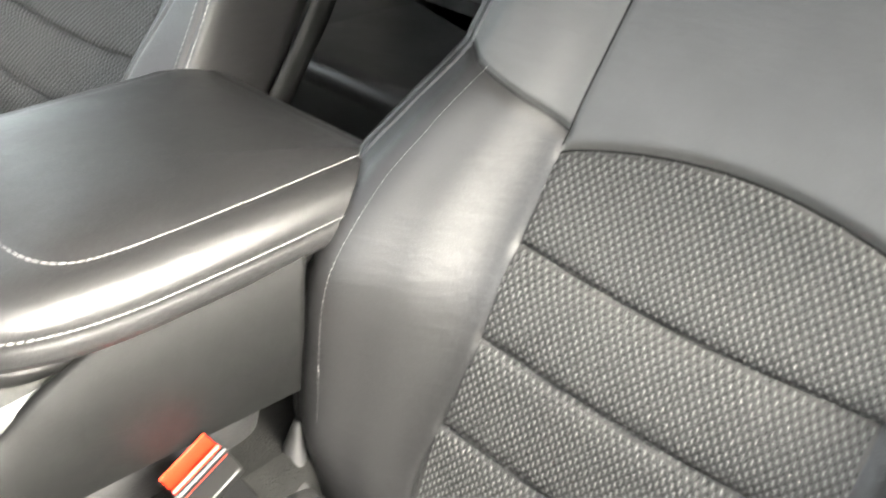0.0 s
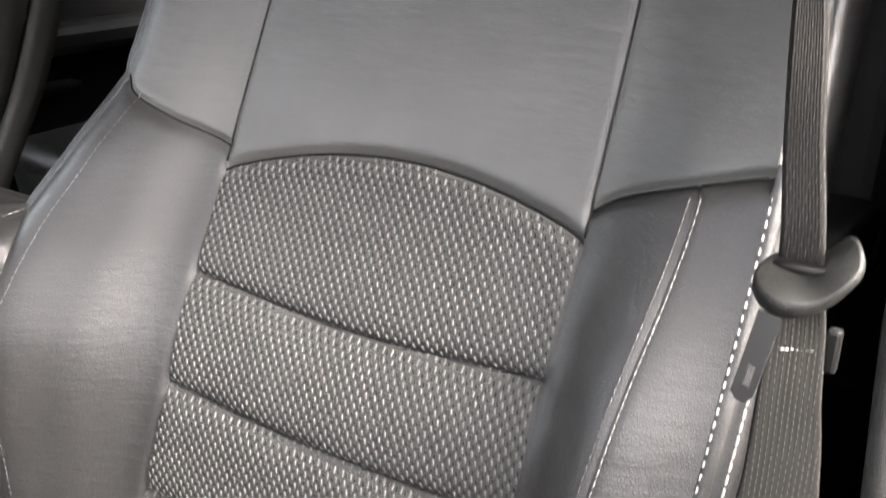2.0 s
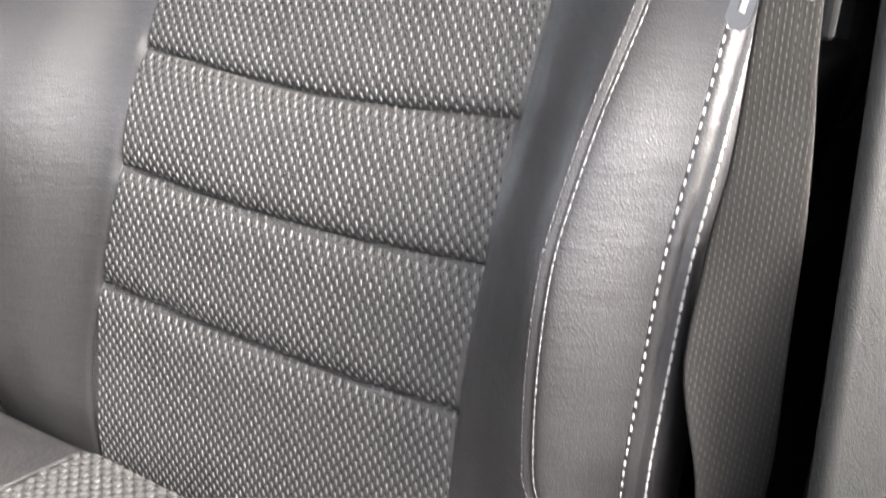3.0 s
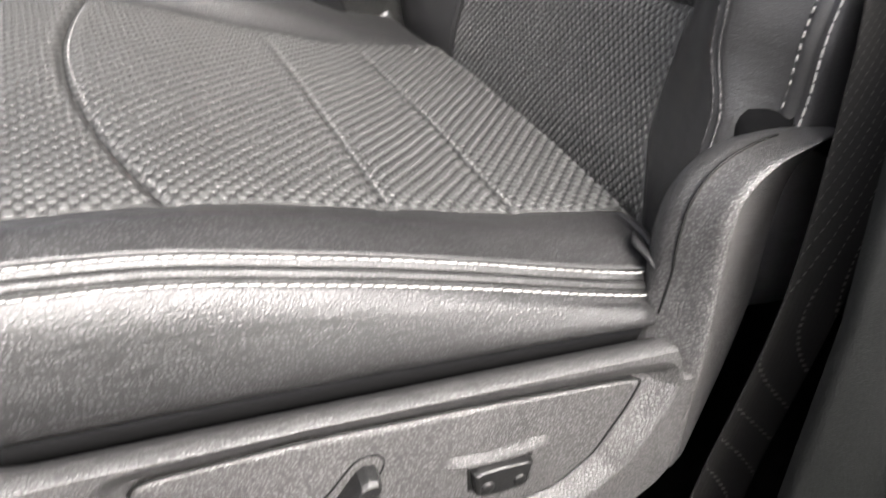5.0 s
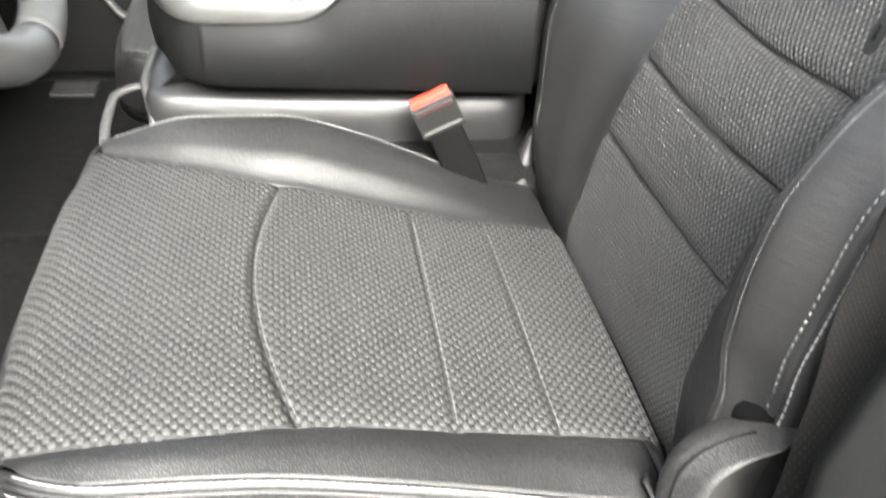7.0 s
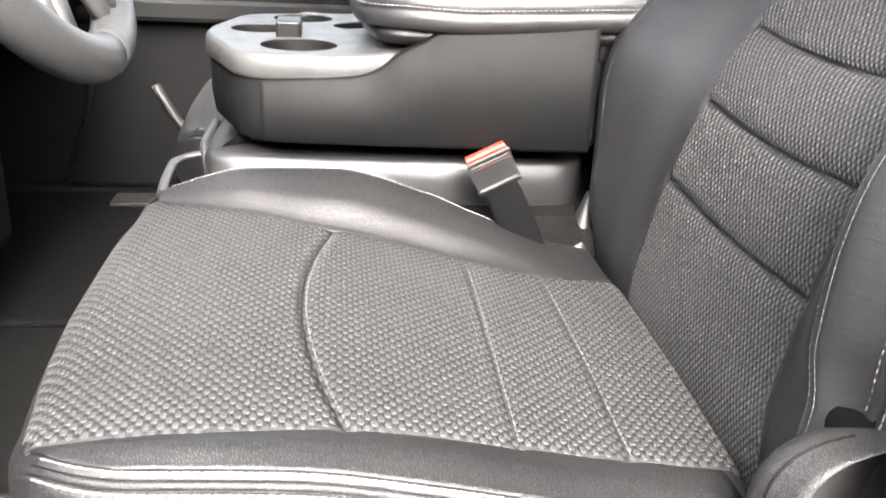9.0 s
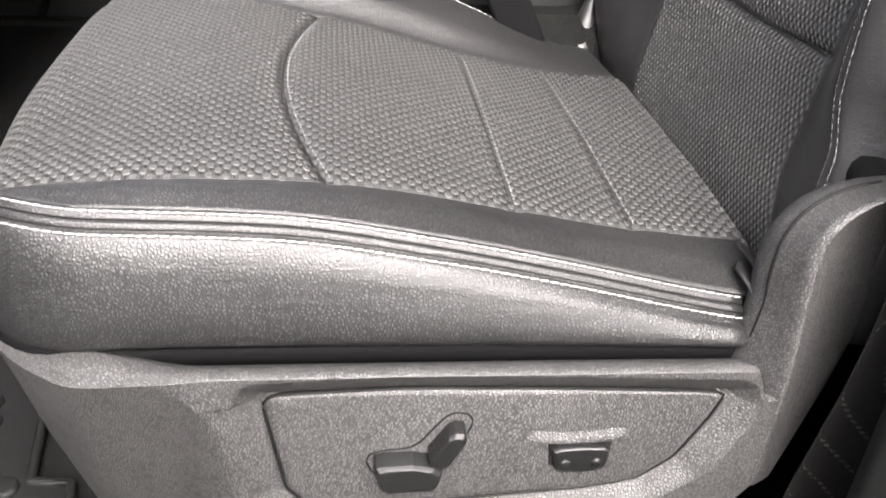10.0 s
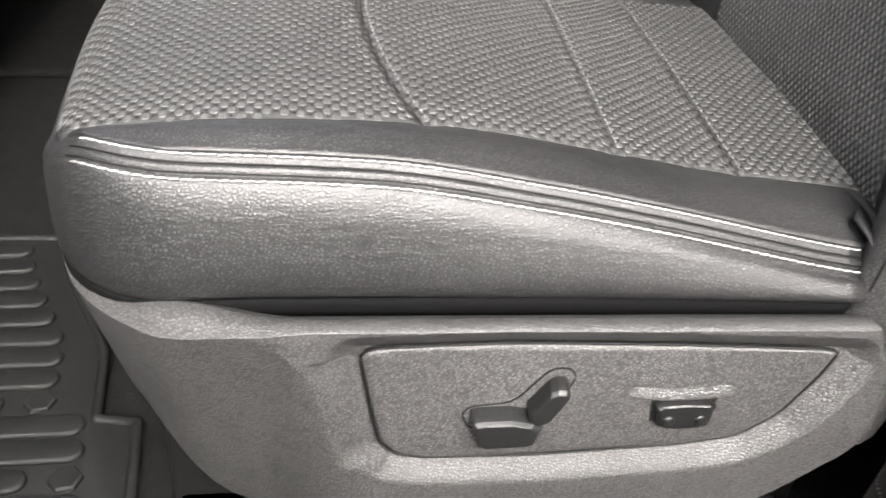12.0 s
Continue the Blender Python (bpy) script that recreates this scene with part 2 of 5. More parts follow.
def box(name, lo, hi, mat, parent=None, label="", r=0.004, seg=2):
    """A block with rounded edges."""
    bm = bmesh.new()
    bmesh.ops.create_cube(bm, size=1)
    lo, hi = Vector(lo), Vector(hi)
    for v in bm.verts:
        v.co = Vector([lo[k] + (v.co[k] + 0.5) * (hi[k] - lo[k]) for k in range(3)])
    if r:
        bmesh.ops.bevel(bm, geom=bm.edges[:], offset=r, segments=seg, profile=0.5, affect='EDGES')
    return part(name, bm, mat, parent, label, smooth=False)


def tube(name, pts, radius, mat, parent=None, label="", sides=10, flat=1.0):
    """A swept round or flattened bar."""
    P = np.array(pts, float)
    T = np.gradient(P, axis=0)
    T /= np.linalg.norm(T, axis=1)[:, None]
    ref = np.array([0, 0, 1.0]) if abs(T[:, 2]).mean() < 0.8 else np.array([1.0, 0, 0])
    rings = []
    for p, t in zip(P, T):
        a = np.cross(t, ref)
        a /= np.linalg.norm(a)
        b = np.cross(a, t)
        rings.append([p + radius * (np.cos(q) * a + flat * np.sin(q) * b) for q in np.linspace(0, 2 * np.pi, sides, endpoint=False)])
    return loop_solid(name, rings, mat, parent, label)


def smooth_path(pts, n):
    P = np.array(pts, float)
    s = np.r_[0, np.cumsum(np.linalg.norm(np.diff(P, axis=0), axis=1))]
    q = np.linspace(0, s[-1], n)
    return np.stack([curve(s, P[:, k])(q) for k in range(3)], 1)


def cut_corners(outline, times=3):
    P = np.array(outline, float)
    for _ in range(times):
        nxt = np.roll(P, -1, 0)
        P = np.stack([0.8 * P + 0.2 * nxt, 0.2 * P + 0.8 * nxt], 1).reshape(-1, 2)
    return P


def stitches(name, pts, normals, mat, parent, label="", step=0.0062, size=0.0045, r=0.00058, slant=0.0):
    """A row of thread stitches lying on a path."""
    P, N = np.array(pts, float), np.array(normals, float)
    s = np.r_[0, np.cumsum(np.linalg.norm(np.diff(P, axis=0), axis=1))]
    verts, faces = [], []
    for c in np.arange(step / 2, s[-1] - step / 2, step):
        at = lambda q, A: np.array([np.interp(q, s, A[:, k]) for k in range(3)])
        a, b, nn = at(c - size / 2, P), at(c + size / 2, P), at(c, N)
        nn /= np.linalg.norm(nn)
        t = (b - a) / np.linalg.norm(b - a)
        w = np.cross(nn, t)
        base = len(verts)
        for q, h, wid in ((a, -0.2, 0.6), (a * 0.75 + b * 0.25, 1.0, 1), (a * 0.25 + b * 0.75, 1.0, 1), (b, -0.2, 0.6)):
            sl = w * slant * (((q - a) @ t) / size - 0.5)
            for u, k in ((-1, 0.0), (-0.6, 0.9), (0.6, 0.9), (1, 0.0)):
                verts.append(q + sl + w * u * r * wid + nn * (h * r * k + 0.0002))
        for i in range(3):
            for j in range(3):
                o = base + i * 4 + j
                faces.append((o, o + 1, o + 5, o + 4))
    ob = part(name, (verts, faces), mat, parent, label)
    return tagged(ob, kind="stuff")

# ---- the seat ----
def weave(parent, S, A, B, keep, along, wide, tall, pale, pit, rise, lean=0.0):
    """Threads of a checkered weave on the surface S(a, b): raised pale floats, and dark plates that paint the shade in
    the gaps.
    along: the axis of the ribs; wide, tall: share of a cell that a pale float fills across and along its rib."""
    a, b = np.meshgrid(A, B, indexing="ij")
    i, j = np.meshgrid(range(len(A)), range(len(B)), indexing="ij")
    ok = keep(a, b)
    a, b, odd = a[ok], b[ok], ((i + j) % 2)[ok]
    ha, hb = np.abs(np.gradient(A))[i[ok]][:, None] / 2, (B[1] - B[0]) / 2
    e = 0.0015
    c = S(a, b)
    ta, tb = (S(a + e, b) - S(a - e, b)) / (2 * e), (S(a, b + e) - S(a, b - e)) / (2 * e)
    nn = np.cross(ta, tb)
    nn /= np.linalg.norm(nn, axis=-1)[:, None]
    if nn[:, 2].mean() < 0:
        nn = -nn
    LA = np.linalg.norm(ta, axis=-1)[:, None]
    ta /= LA
    tb /= np.linalg.norm(tb, axis=-1)[:, None]
    rng = np.random.RandomState(5)
    for kind, mat, up, name in ((0, pale, rise, "weave_float"), (1, BACKING, 0.00015, "weave_gap_shade")):
        pick = odd == kind
        n = int(pick.sum())
        C, TA, TB, NN = c[pick], ta[pick], tb[pick], nn[pick]
        wob = rng.uniform(0.94, 1.05, (n, 1))
        w, t = (wide, tall) if kind == 0 else pit
        la, lb = (ha[pick] * t * LA[pick], hb * w) if along == "a" else (ha[pick] * w * LA[pick], hb * t)
        ring = [(math.cos(q), math.sin(q)) for q in np.linspace(0, 2 * math.pi, 8, endpoint=False) + math.pi / 8]
        ring = [(abs(u) ** 0.6 * (1 if u > 0 else -1), abs(v) ** 0.6 * (1 if v > 0 else -1)) for u, v in ring]
        prof = ((1.0, -0.0004), (0.97, up * 0.42), (0.80, up * 0.80), (0.45, up)) if kind == 0 else ((1.0, -0.0004), (0.96, up))
        size = 8 * len(prof)
        verts = np.zeros((n, size, 3))
        for r, (k, h) in enumerate(prof):
            for q, (u, v) in enumerate(ring):
                verts[:, 8 * r + q] = C + (TA * u * la + TB * (v * lb + u * lean * hb)) * k * wob + NN * h
        faces = []
        for k in range(n):
            o = size * k
            for r in range(0, size - 8, 8):
                for q in range(8):
                    x = (q + 1) % 8
                    faces.append((o + r + q, o + r + x, o + r + 8 + x, o + r + 8 + q))
            faces.append(tuple(range(o + size - 8, o + size)))
        tagged(part(name, (verts.reshape(-1, 3), faces), mat, parent), kind="stuff")


# cushion: edges of the woven insert and heights, by x
y_in = curve([-0.163, -0.065, 0.046, 0.171, 0.262, 0.367, 0.40], [0.091, 0.088, 0.103, 0.111, 0.119, 0.110, 0.110])
y_out = curve([-0.16, -0.06, 0.032, 0.178, 0.262, 0.357, 0.40], [0.545, 0.500, 0.472, 0.470, 0.462, 0.441, 0.436])
z_seam = curve([-0.163, -0.137, -0.047, 0.015, 0.113, 0.184, 0.314, 0.40], [0.333, 0.341, 0.339, 0.336, 0.320, 0.305, 0.275, 0.262])
z_in = curve([-0.163, -0.065, 0.046, 0.171, 0.262, 0.367, 0.40], [0.332, 0.343, 0.333, 0.309, 0.289, 0.281, 0.276])
z_out = curve([-0.16, -0.06, 0.032, 0.178, 0.262, 0.357, 0.40], [0.346, 0.350, 0.341, 0.306, 0.291, 0.290, 0.286])
z_crest = curve([-0.16, -0.06, 0.03, 0.14, 0.2, 0.3, 0.40], [0.355, 0.382, 0.383, 0.355, 0.330, 0.292, 0.276])
x_front = curve([0.05, 0.06, 0.09, 0.15, 0.30, 0.45, 0.54, 0.58, 0.60], [-0.102, -0.139, -0.167, -0.187, -0.202, -0.198, -0.181, -0.156, -0.11])
nose_r = curve([0.05, 0.09, 0.15, 0.3, 0.5, 0.56, 0.6], [0.0, 0.010, 0.034, 0.044, 0.038, 0.012, 0.0])
y_low = curve([-0.163, -0.137, -0.10, -0.07, 0.40], [0.09, 0.06, 0.05, 0.05, 0.05])
y_high = curve([-0.176, -0.155, -0.11, -0.07, 0.40], [0.54, 0.58, 0.60, 0.60, 0.585])


def seam_arc(v):
    return 0.046 - 0.032 * np.sin(np.pi * np.clip(v, 0, 1)) ** 0.9 - 0.012 * np.clip(v, 0, 1)


SEAMS = (seam_arc, lambda v: 0.171 + 0.006 * v, lambda v: 0.262 + 0.0 * v)


def cushion_z(x, y):
    yi, yo = y_in(x), y_out(x)
    mid = 0.5 * (yi + yo)
    zi, zo = z_in(x), z_out(x)
    zc = z_crest(x)
    z = across([0.05 + 0 * x, 0.5 * (0.05 + yi), yi, mid, yo, yo + 0.0015, yo + 0.38 * (0.56 - yo), 0.56 + 0 * x, 0.60 + 0 * x],
               [z_seam(x), 0.5 * (z_seam(x) + zi) + 0.005, zi, 0.5 * (zi + zo) + 0.003, zo, zo - 0.0007, zo + 0.62 * (zc - zo), zc, zc - 0.022], y)
    z = z - 0.040 * np.clip((x - 0.340) / 0.026, 0, 1.4) ** 2
    z = z - 0.0012 * np.exp(-((y - yi) / 0.0045) ** 2) - 0.0012 * np.exp(-((y - yi) / 0.013) ** 2)
    v = (y - yi) / (yo - yi)
    inside = 1 / (1 + np.exp(-(np.minimum(y - yi, yo - y)) / 0.002))
    for q, (s, deep) in enumerate(zip(SEAMS, (0.0045, 0.0030, 0.0030))):
        fade = 1.0 if q == 0 else np.clip(1.25 - v, 0, 1)
        z = z - deep * fade * inside * np.exp(-((x - s(v)) / 0.0065) ** 2)
    r = np.maximum(nose_r(y), 1e-4)
    d = np.clip(x - x_front(y), 0, None)
    k = np.clip(1 - d / r, 0, 1)
    return z - r * (1 - np.sqrt(np.maximum(1 - k * k, 0)))


def on_cushion(x, y):
    x, y = np.broadcast_arrays(np.asarray(x, float), np.asarray(y, float))
    return np.stack([x, y, cushion_z(x, y)], -1)


def cushion_ring(n=150):
    """The upper stitch line round the cushion: rear, along the near side, round the front and back."""
    near = np.stack([np.linspace(0.318, -0.10, 60), np.full(60, 0.05)], 1)
    yy = 0.05 + 0.55 * (0.5 - 0.5 * np.cos(np.linspace(0, np.pi, 80)))[1:-1]
    front = np.stack([x_front(yy), yy], 1)
    far = np.stack([np.linspace(-0.11, 0.40, 40), y_high(np.linspace(-0.11, 0.40, 40))], 1)
    P = np.concatenate([near, front, far])
    s = np.r_[0, np.cumsum(np.linalg.norm(np.diff(P, axis=0), axis=1))]
    q = np.linspace(0, s[-1], n)
    P = np.stack([np.interp(q, s, P[:, 0]), np.interp(q, s, P[:, 1])], 1)
    for _ in range(2):
        P[1:-1] = 0.25 * P[:-2] + 0.5 * P[1:-1] + 0.25 * P[2:]
    T = np.gradient(P, axis=0)
    T /= np.linalg.norm(T, axis=1)[:, None]
    out = np.stack([T[:, 1], -T[:, 0]], 1)
    if out[5, 1] > 0:
        out = -out
    z = cushion_z(P[:, 0], P[:, 1])
    return P, out, z, q


def seat_cushion(seat):
    ends = [x_front] + list(SEAMS) + [lambda v: 0.395 + 0 * v]
    # woven bands between the seams
    for k in range(4):
        v = np.linspace(0, 1, 60)
        x0 = x_front(0.091 + v * (0.545 - 0.091)) if k == 0 else ends[k](v)
        x1 = ends[k + 1](v)
        u = np.linspace(0, 1, 46 if k < 2 else 24)[:, None]
        if k == 0:
            u = u ** 1.5
        X = x0 + u * (x1 - x0)
        Y = y_in(X) + v * (y_out(X) - y_in(X))
        shell("woven_insert", on_cushion(X, Y), GROUND_WORN, seat, "grey-black woven seat insert", flip=True)
    A = np.arange(-0.2036, 0.392, 0.0050)
    B = np.arange(0.09, 0.55, 0.0057)

    def keep(x, y):
        v = (y - y_in(x)) / (y_out(x) - y_in(x))
        ok = (y > y_in(x) + 0.001) & (y < y_out(x) - 0.0005) & (x > x_front(y) + 0.003)
        return ok
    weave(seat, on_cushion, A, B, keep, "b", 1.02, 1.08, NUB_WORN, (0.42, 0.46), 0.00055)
    # leather along both sides of the insert
    x = np.r_[np.linspace(-0.163, -0.10, 16), np.linspace(-0.095, 0.335, 60)][:, None]
    v = np.linspace(0, 1, 14)
    shell("bolster_top", on_cushion(x + 0 * v, y_low(x) + v * (y_in(x) - y_low(x))), LEATHER, seat, "smooth black leather bolster", flip=True)
    x = np.linspace(0.337, 0.40, 10)[:, None]
    shell("bolster_top", on_cushion(x + 0 * v, 0.068 + v * (y_in(x) - 0.068)), LEATHER, seat, "", flip=True)
    x = np.r_[np.linspace(-0.163, -0.10, 16), np.linspace(-0.095, 0.40, 60)][:, None]
    v = np.linspace(0, 1, 26)
    shell("bolster_top", on_cushion(x + 0 * v, y_out(x) + v * (y_high(x) - y_out(x))), LEATHER, seat, "smooth black leather bolster", flip=True)
    # padded side below the stitching, then a textile strip
    P, out, z, q = cushion_ring()
    low = curve([-0.19, -0.14, -0.05, 0.1, 0.32, 0.4], [0.233, 0.237, 0.241, 0.240, 0.235, 0.232])(P[:, 0])

    turn = np.clip((-P[:, 0] - 0.115) / 0.05, 0, 1)
    turn = 1 - 0.8 * turn * turn * (3 - 2 * turn)

    def ring(o, zz):
        o = np.minimum(o, 0.0098) + np.maximum(o - 0.0098, 0) * turn
        return np.concatenate([P + out * np.asarray(o).reshape(-1, 1), zz[:, None]], 1)
    prof = [(0.0, z), (0.0030, z - 0.0008), (0.0046, z - 0.0024), (0.0056, z - 0.0056), (0.0066, z - 0.0054), (0.0078, z - 0.0060), (0.0086, z - 0.0082), (0.0090, z - 0.0098), (0.0098, z - 0.0105)]
    shell("piping_band", np.stack([ring(*p) for p in prof], 0), LEATHER, seat, "black leather piping between stitches", thick=0.003)
    h = (z - 0.0105) - (low + 0.011)
    puff = [(0.0098, 0), (0.0125, 0.0), (0.0160, 0.14), (0.0192, 0.30), (0.0220, 0.48), (0.0240, 0.65), (0.0244, 0.80), (0.0225, 0.93), (0.0180, 1.0)]
    shell("side_panel", np.stack([ring(o, z - 0.0105 - np.maximum(h * f, 0.0052 * (o > 0.012))) for o, f in puff], 0), LEATHER, seat, "grained black leather side panel", thick=0.003)
    shell("textile_strip", np.stack([ring(0.0175, low + 0.0108), ring(0.0168, low + 0.005), ring(0.0145, low - 0.006)], 0), TEXTILE, seat, "black ribbed textile strip", thick=0.002)
    near = P[:, 1] < 0.075
    for o, dz in ((0.0055, -0.0047), (0.0091, -0.0091)):
        tube("piping_groove", ring(o, z + dz)[near], 0.0006, DARKVOID, seat, "dark groove beside the piping", sides=6)
    for o, dz in ((0.0030, -0.0006), (0.0114, -0.0118)):
        pts = ring(o, z + dz)
        nn = np.concatenate([out * (0.5 if o < 0.005 else 1.2), np.ones((len(P), 1))], 1)
        side = (P[:, 1] < 0.075) & (P[:, 0] > -0.160)
        stitches("stitching", pts[side], nn[side], STITCH, seat, "pale grey double stitching", step=0.0066, size=0.0061, r=0.00056, slant=0.0005)
    xs_ = np.linspace(-0.15, 0.24, 120)
    crest = on_cushion(xs_, 0.566 + 0 * xs_)
    stitches("stitching", crest + np.array([0, 0, 0.0004]), [(0, -0.5, 1)] * 120, STITCH, seat, "pale grey stitching", step=0.0068, size=0.0054, r=0.00048)
    for s_, off_, v1 in ((SEAMS[0], 0.004, 0.97), (SEAMS[1], 0.0035, 0.93), (SEAMS[2], 0.0035, 0.93)):
        vv = np.linspace(0.02, v1, 90)
        xs_ = s_(vv)
        line = on_cushion(xs_, y_in(xs_) + vv * (y_out(xs_) - y_in(xs_)))
        tube("seam", line + np.array([0, 0, 0.0002]), 0.0005, DARKVOID, seat, "dark sewn seam", sides=6)
        xx = s_(vv) + off_
        pts = on_cushion(xx, y_in(xx) + vv * (y_out(xx) - y_in(xx)))
        pts[:, 2] += 0.0011
        stitches("seam_stitching", pts, [(0, 0, 1)] * 90, THREAD, seat, "fine grey seam stitching", step=0.0062, size=0.0042, r=0.0005)
    # folded leather end at the rear corner
    end = [(0.3165, 0.0262, 0.240), (0.3195, 0.0240, 0.252), (0.3205, 0.0275, 0.266), (0.3195, 0.0355, 0.278), (0.317, 0.048, 0.285), (0.315, 0.060, 0.288)]
    E_ = smooth_path(end, 14)
    w = np.array([0.010, 0.014, -0.001])
    shell("bolster_end", np.stack([E_, E_ + [0.004, 0.006, 0.001], E_ + w], 0), LEATHER, seat, "folded black leather end flap", thick=0.002)
    # foam core below the covers
    xs, ys = np.linspace(-0.17, 0.39, 20), np.linspace(0.065, 0.575, 16)
    X, Y = np.meshgrid(xs, ys, indexing="ij")
    X = np.maximum(X, x_front(Y) + 0.012)
    top = on_cushion(X, Y)
    top[..., 2] -= 0.012
    bot = top.copy()
    bot[..., 2] = 0.235
    v1, f1 = grid(top)
    v2, f2 = grid(bot)
    nv = len(v1)
    m = len(ys)
    rim = [j for j in range(m)] + [i * m + m - 1 for i in range(1, len(xs))] + [(len(xs) - 1) * m + j for j in range(m - 2, -1, -1)] + [i * m for i in range(len(xs) - 2, 0, -1)]
    f = f1 + [tuple(k + nv for k in q_[::-1]) for q_ in f2] + [(rim[i], rim[(i + 1) % len(rim)], rim[(i + 1) % len(rim)] + nv, rim[i] + nv) for i in range(len(rim))]
    part("cushion_core", (np.concatenate([v1, v2]), f), BACKING, seat)


# backrest: the middle line leans back, the bolsters come forward of it
x_mid = curve([0.22, 0.288, 0.33, 0.376, 0.419, 0.458, 0.496, 0.53, 0.573, 0.648, 0.75, 0.9, 1.02], [0.366, 0.370, 0.378, 0.387, 0.395, 0.405, 0.417, 0.431, 0.457, 0.502, 0.546, 0.602, 0.642])
b_in = curve([0.24, 0.288, 0.33, 0.407, 0.5, 0.65, 0.8, 1.02], [0.115, 0.128, 0.144, 0.147, 0.146, 0.148, 0.147, 0.150])
b_out = curve([0.24, 0.288, 0.34, 0.376, 0.419, 0.46, 0.5, 0.573, 0.65, 0.8, 1.02], [0.460, 0.464, 0.468, 0.463, 0.455, 0.449, 0.446, 0.450, 0.452, 0.440, 0.424])
p_stitch = curve([0.24, 0.36, 0.405, 0.476, 0.534, 0.59, 0.70, 0.85, 1.02], [0.012, 0.017, 0.022, 0.035, 0.044, 0.054, 0.037, 0.022, 0.008])
p_edge = curve([0.24, 0.38, 0.423, 0.458, 0.494, 0.527, 0.557, 0.64, 0.717, 0.85, 1.02], [-0.006, -0.001, 0.006, 0.009, 0.014, 0.022, 0.030, 0.046, 0.049, 0.033, 0.01])
y_stitch = curve([0.24, 0.36, 0.405, 0.476, 0.52, 0.59, 0.70, 1.02], [0.066, 0.070, 0.088, 0.092, 0.093, 0.087, 0.077, 0.08])
y_edge = curve([0.24, 0.38, 0.5, 0.6, 0.72, 1.02], [0.043, 0.043, 0.043, 0.040, 0.038, 0.066])
p_far = curve([0.24, 0.29, 0.345, 0.42, 0.545, 0.65, 0.71, 0.85, 1.02], [0.0, 0.014, 0.036, 0.050, 0.078, 0.055, 0.030, 0.018, 0.01])
y_far = curve([0.24, 0.37, 0.5, 0.6, 0.65, 0.71, 0.85, 1.02], [0.575, 0.60, 0.612, 0.605, 0.585, 0.560, 0.545, 0.52])


def top_arc(v):
    return 0.649 - 0.004 * v + 0.026 * np.sin(np.pi * np.clip(v, 0, 1)) ** 0.8


BACK_SEAMS = (lambda v: 0.407 - 0.010 * np.sin(np.pi * v), lambda v: 0.496 - 0.010 * np.sin(np.pi * v), lambda v: 0.573 - 0.010 * np.sin(np.pi * v))


def shoulder_near(y):
    """Height of the seam that ends the near bolster."""
    return 0.665 + 0.050 * np.clip((0.148 - y) / 0.11, 0, 1) ** 0.7


def shoulder_far(y):
    return 0.662 + 0.045 * np.clip((y - 0.452) / 0.113, 0, 1)


def backrest_x(z, y):
    yi, yo = b_in(z), b_out(z)
    ys, ye, yf = y_stitch(z), y_edge(z), y_far(z)
    pf = p_far(z)
    p = across([ye, ys, yi, 0.5 * (yi + yo), yo, yo + 0.45 * (yf - yo), yo + 0.8 * (yf - yo), yf],
               [p_edge(z), p_stitch(z), 0.0 * z, -0.006 + 0 * z, 0.0 * z, 0.62 * pf, pf, pf * 0.72], y)
    x = x_mid(z) - p
    v = (y - yi) / (yo - yi)
    inside = 1 / (1 + np.exp(-np.minimum(y - yi, yo - y) / 0.002))
    dip = np.zeros_like(x)
    for s in BACK_SEAMS:
        dip = dip + 0.004 * inside * np.exp(-((z - s(v)) / 0.011) ** 2) + 0.004 * inside * np.exp(-((z - s(v)) / 0.0035) ** 2)
    dip = dip + 0.005 * inside * np.exp(-((z - top_arc(v)) / 0.006) ** 2)
    for e in (yi, yo):
        dip = dip + 0.0014 * np.exp(-((y - e) / 0.0036) ** 2)
    dip = dip + 0.0016 * np.exp(-((y - ys) / 0.003) ** 2) * (z < shoulder_near(ys))
    near = 1 / (1 + np.exp((y - yi) / 0.002))
    dip = dip + 0.004 * near * np.exp(-((z - shoulder_near(y)) / 0.005) ** 2)
    far = 1 / (1 + np.exp((yo - y) / 0.002))
    dip = dip + 0.004 * far * np.exp(-((z - shoulder_far(y)) / 0.005) ** 2)
    return x + dip


def on_back(z, y):
    z, y = np.broadcast_arrays(np.asarray(z, float), np.asarray(y, float))
    return np.stack([backrest_x(z, y), y, z], -1)


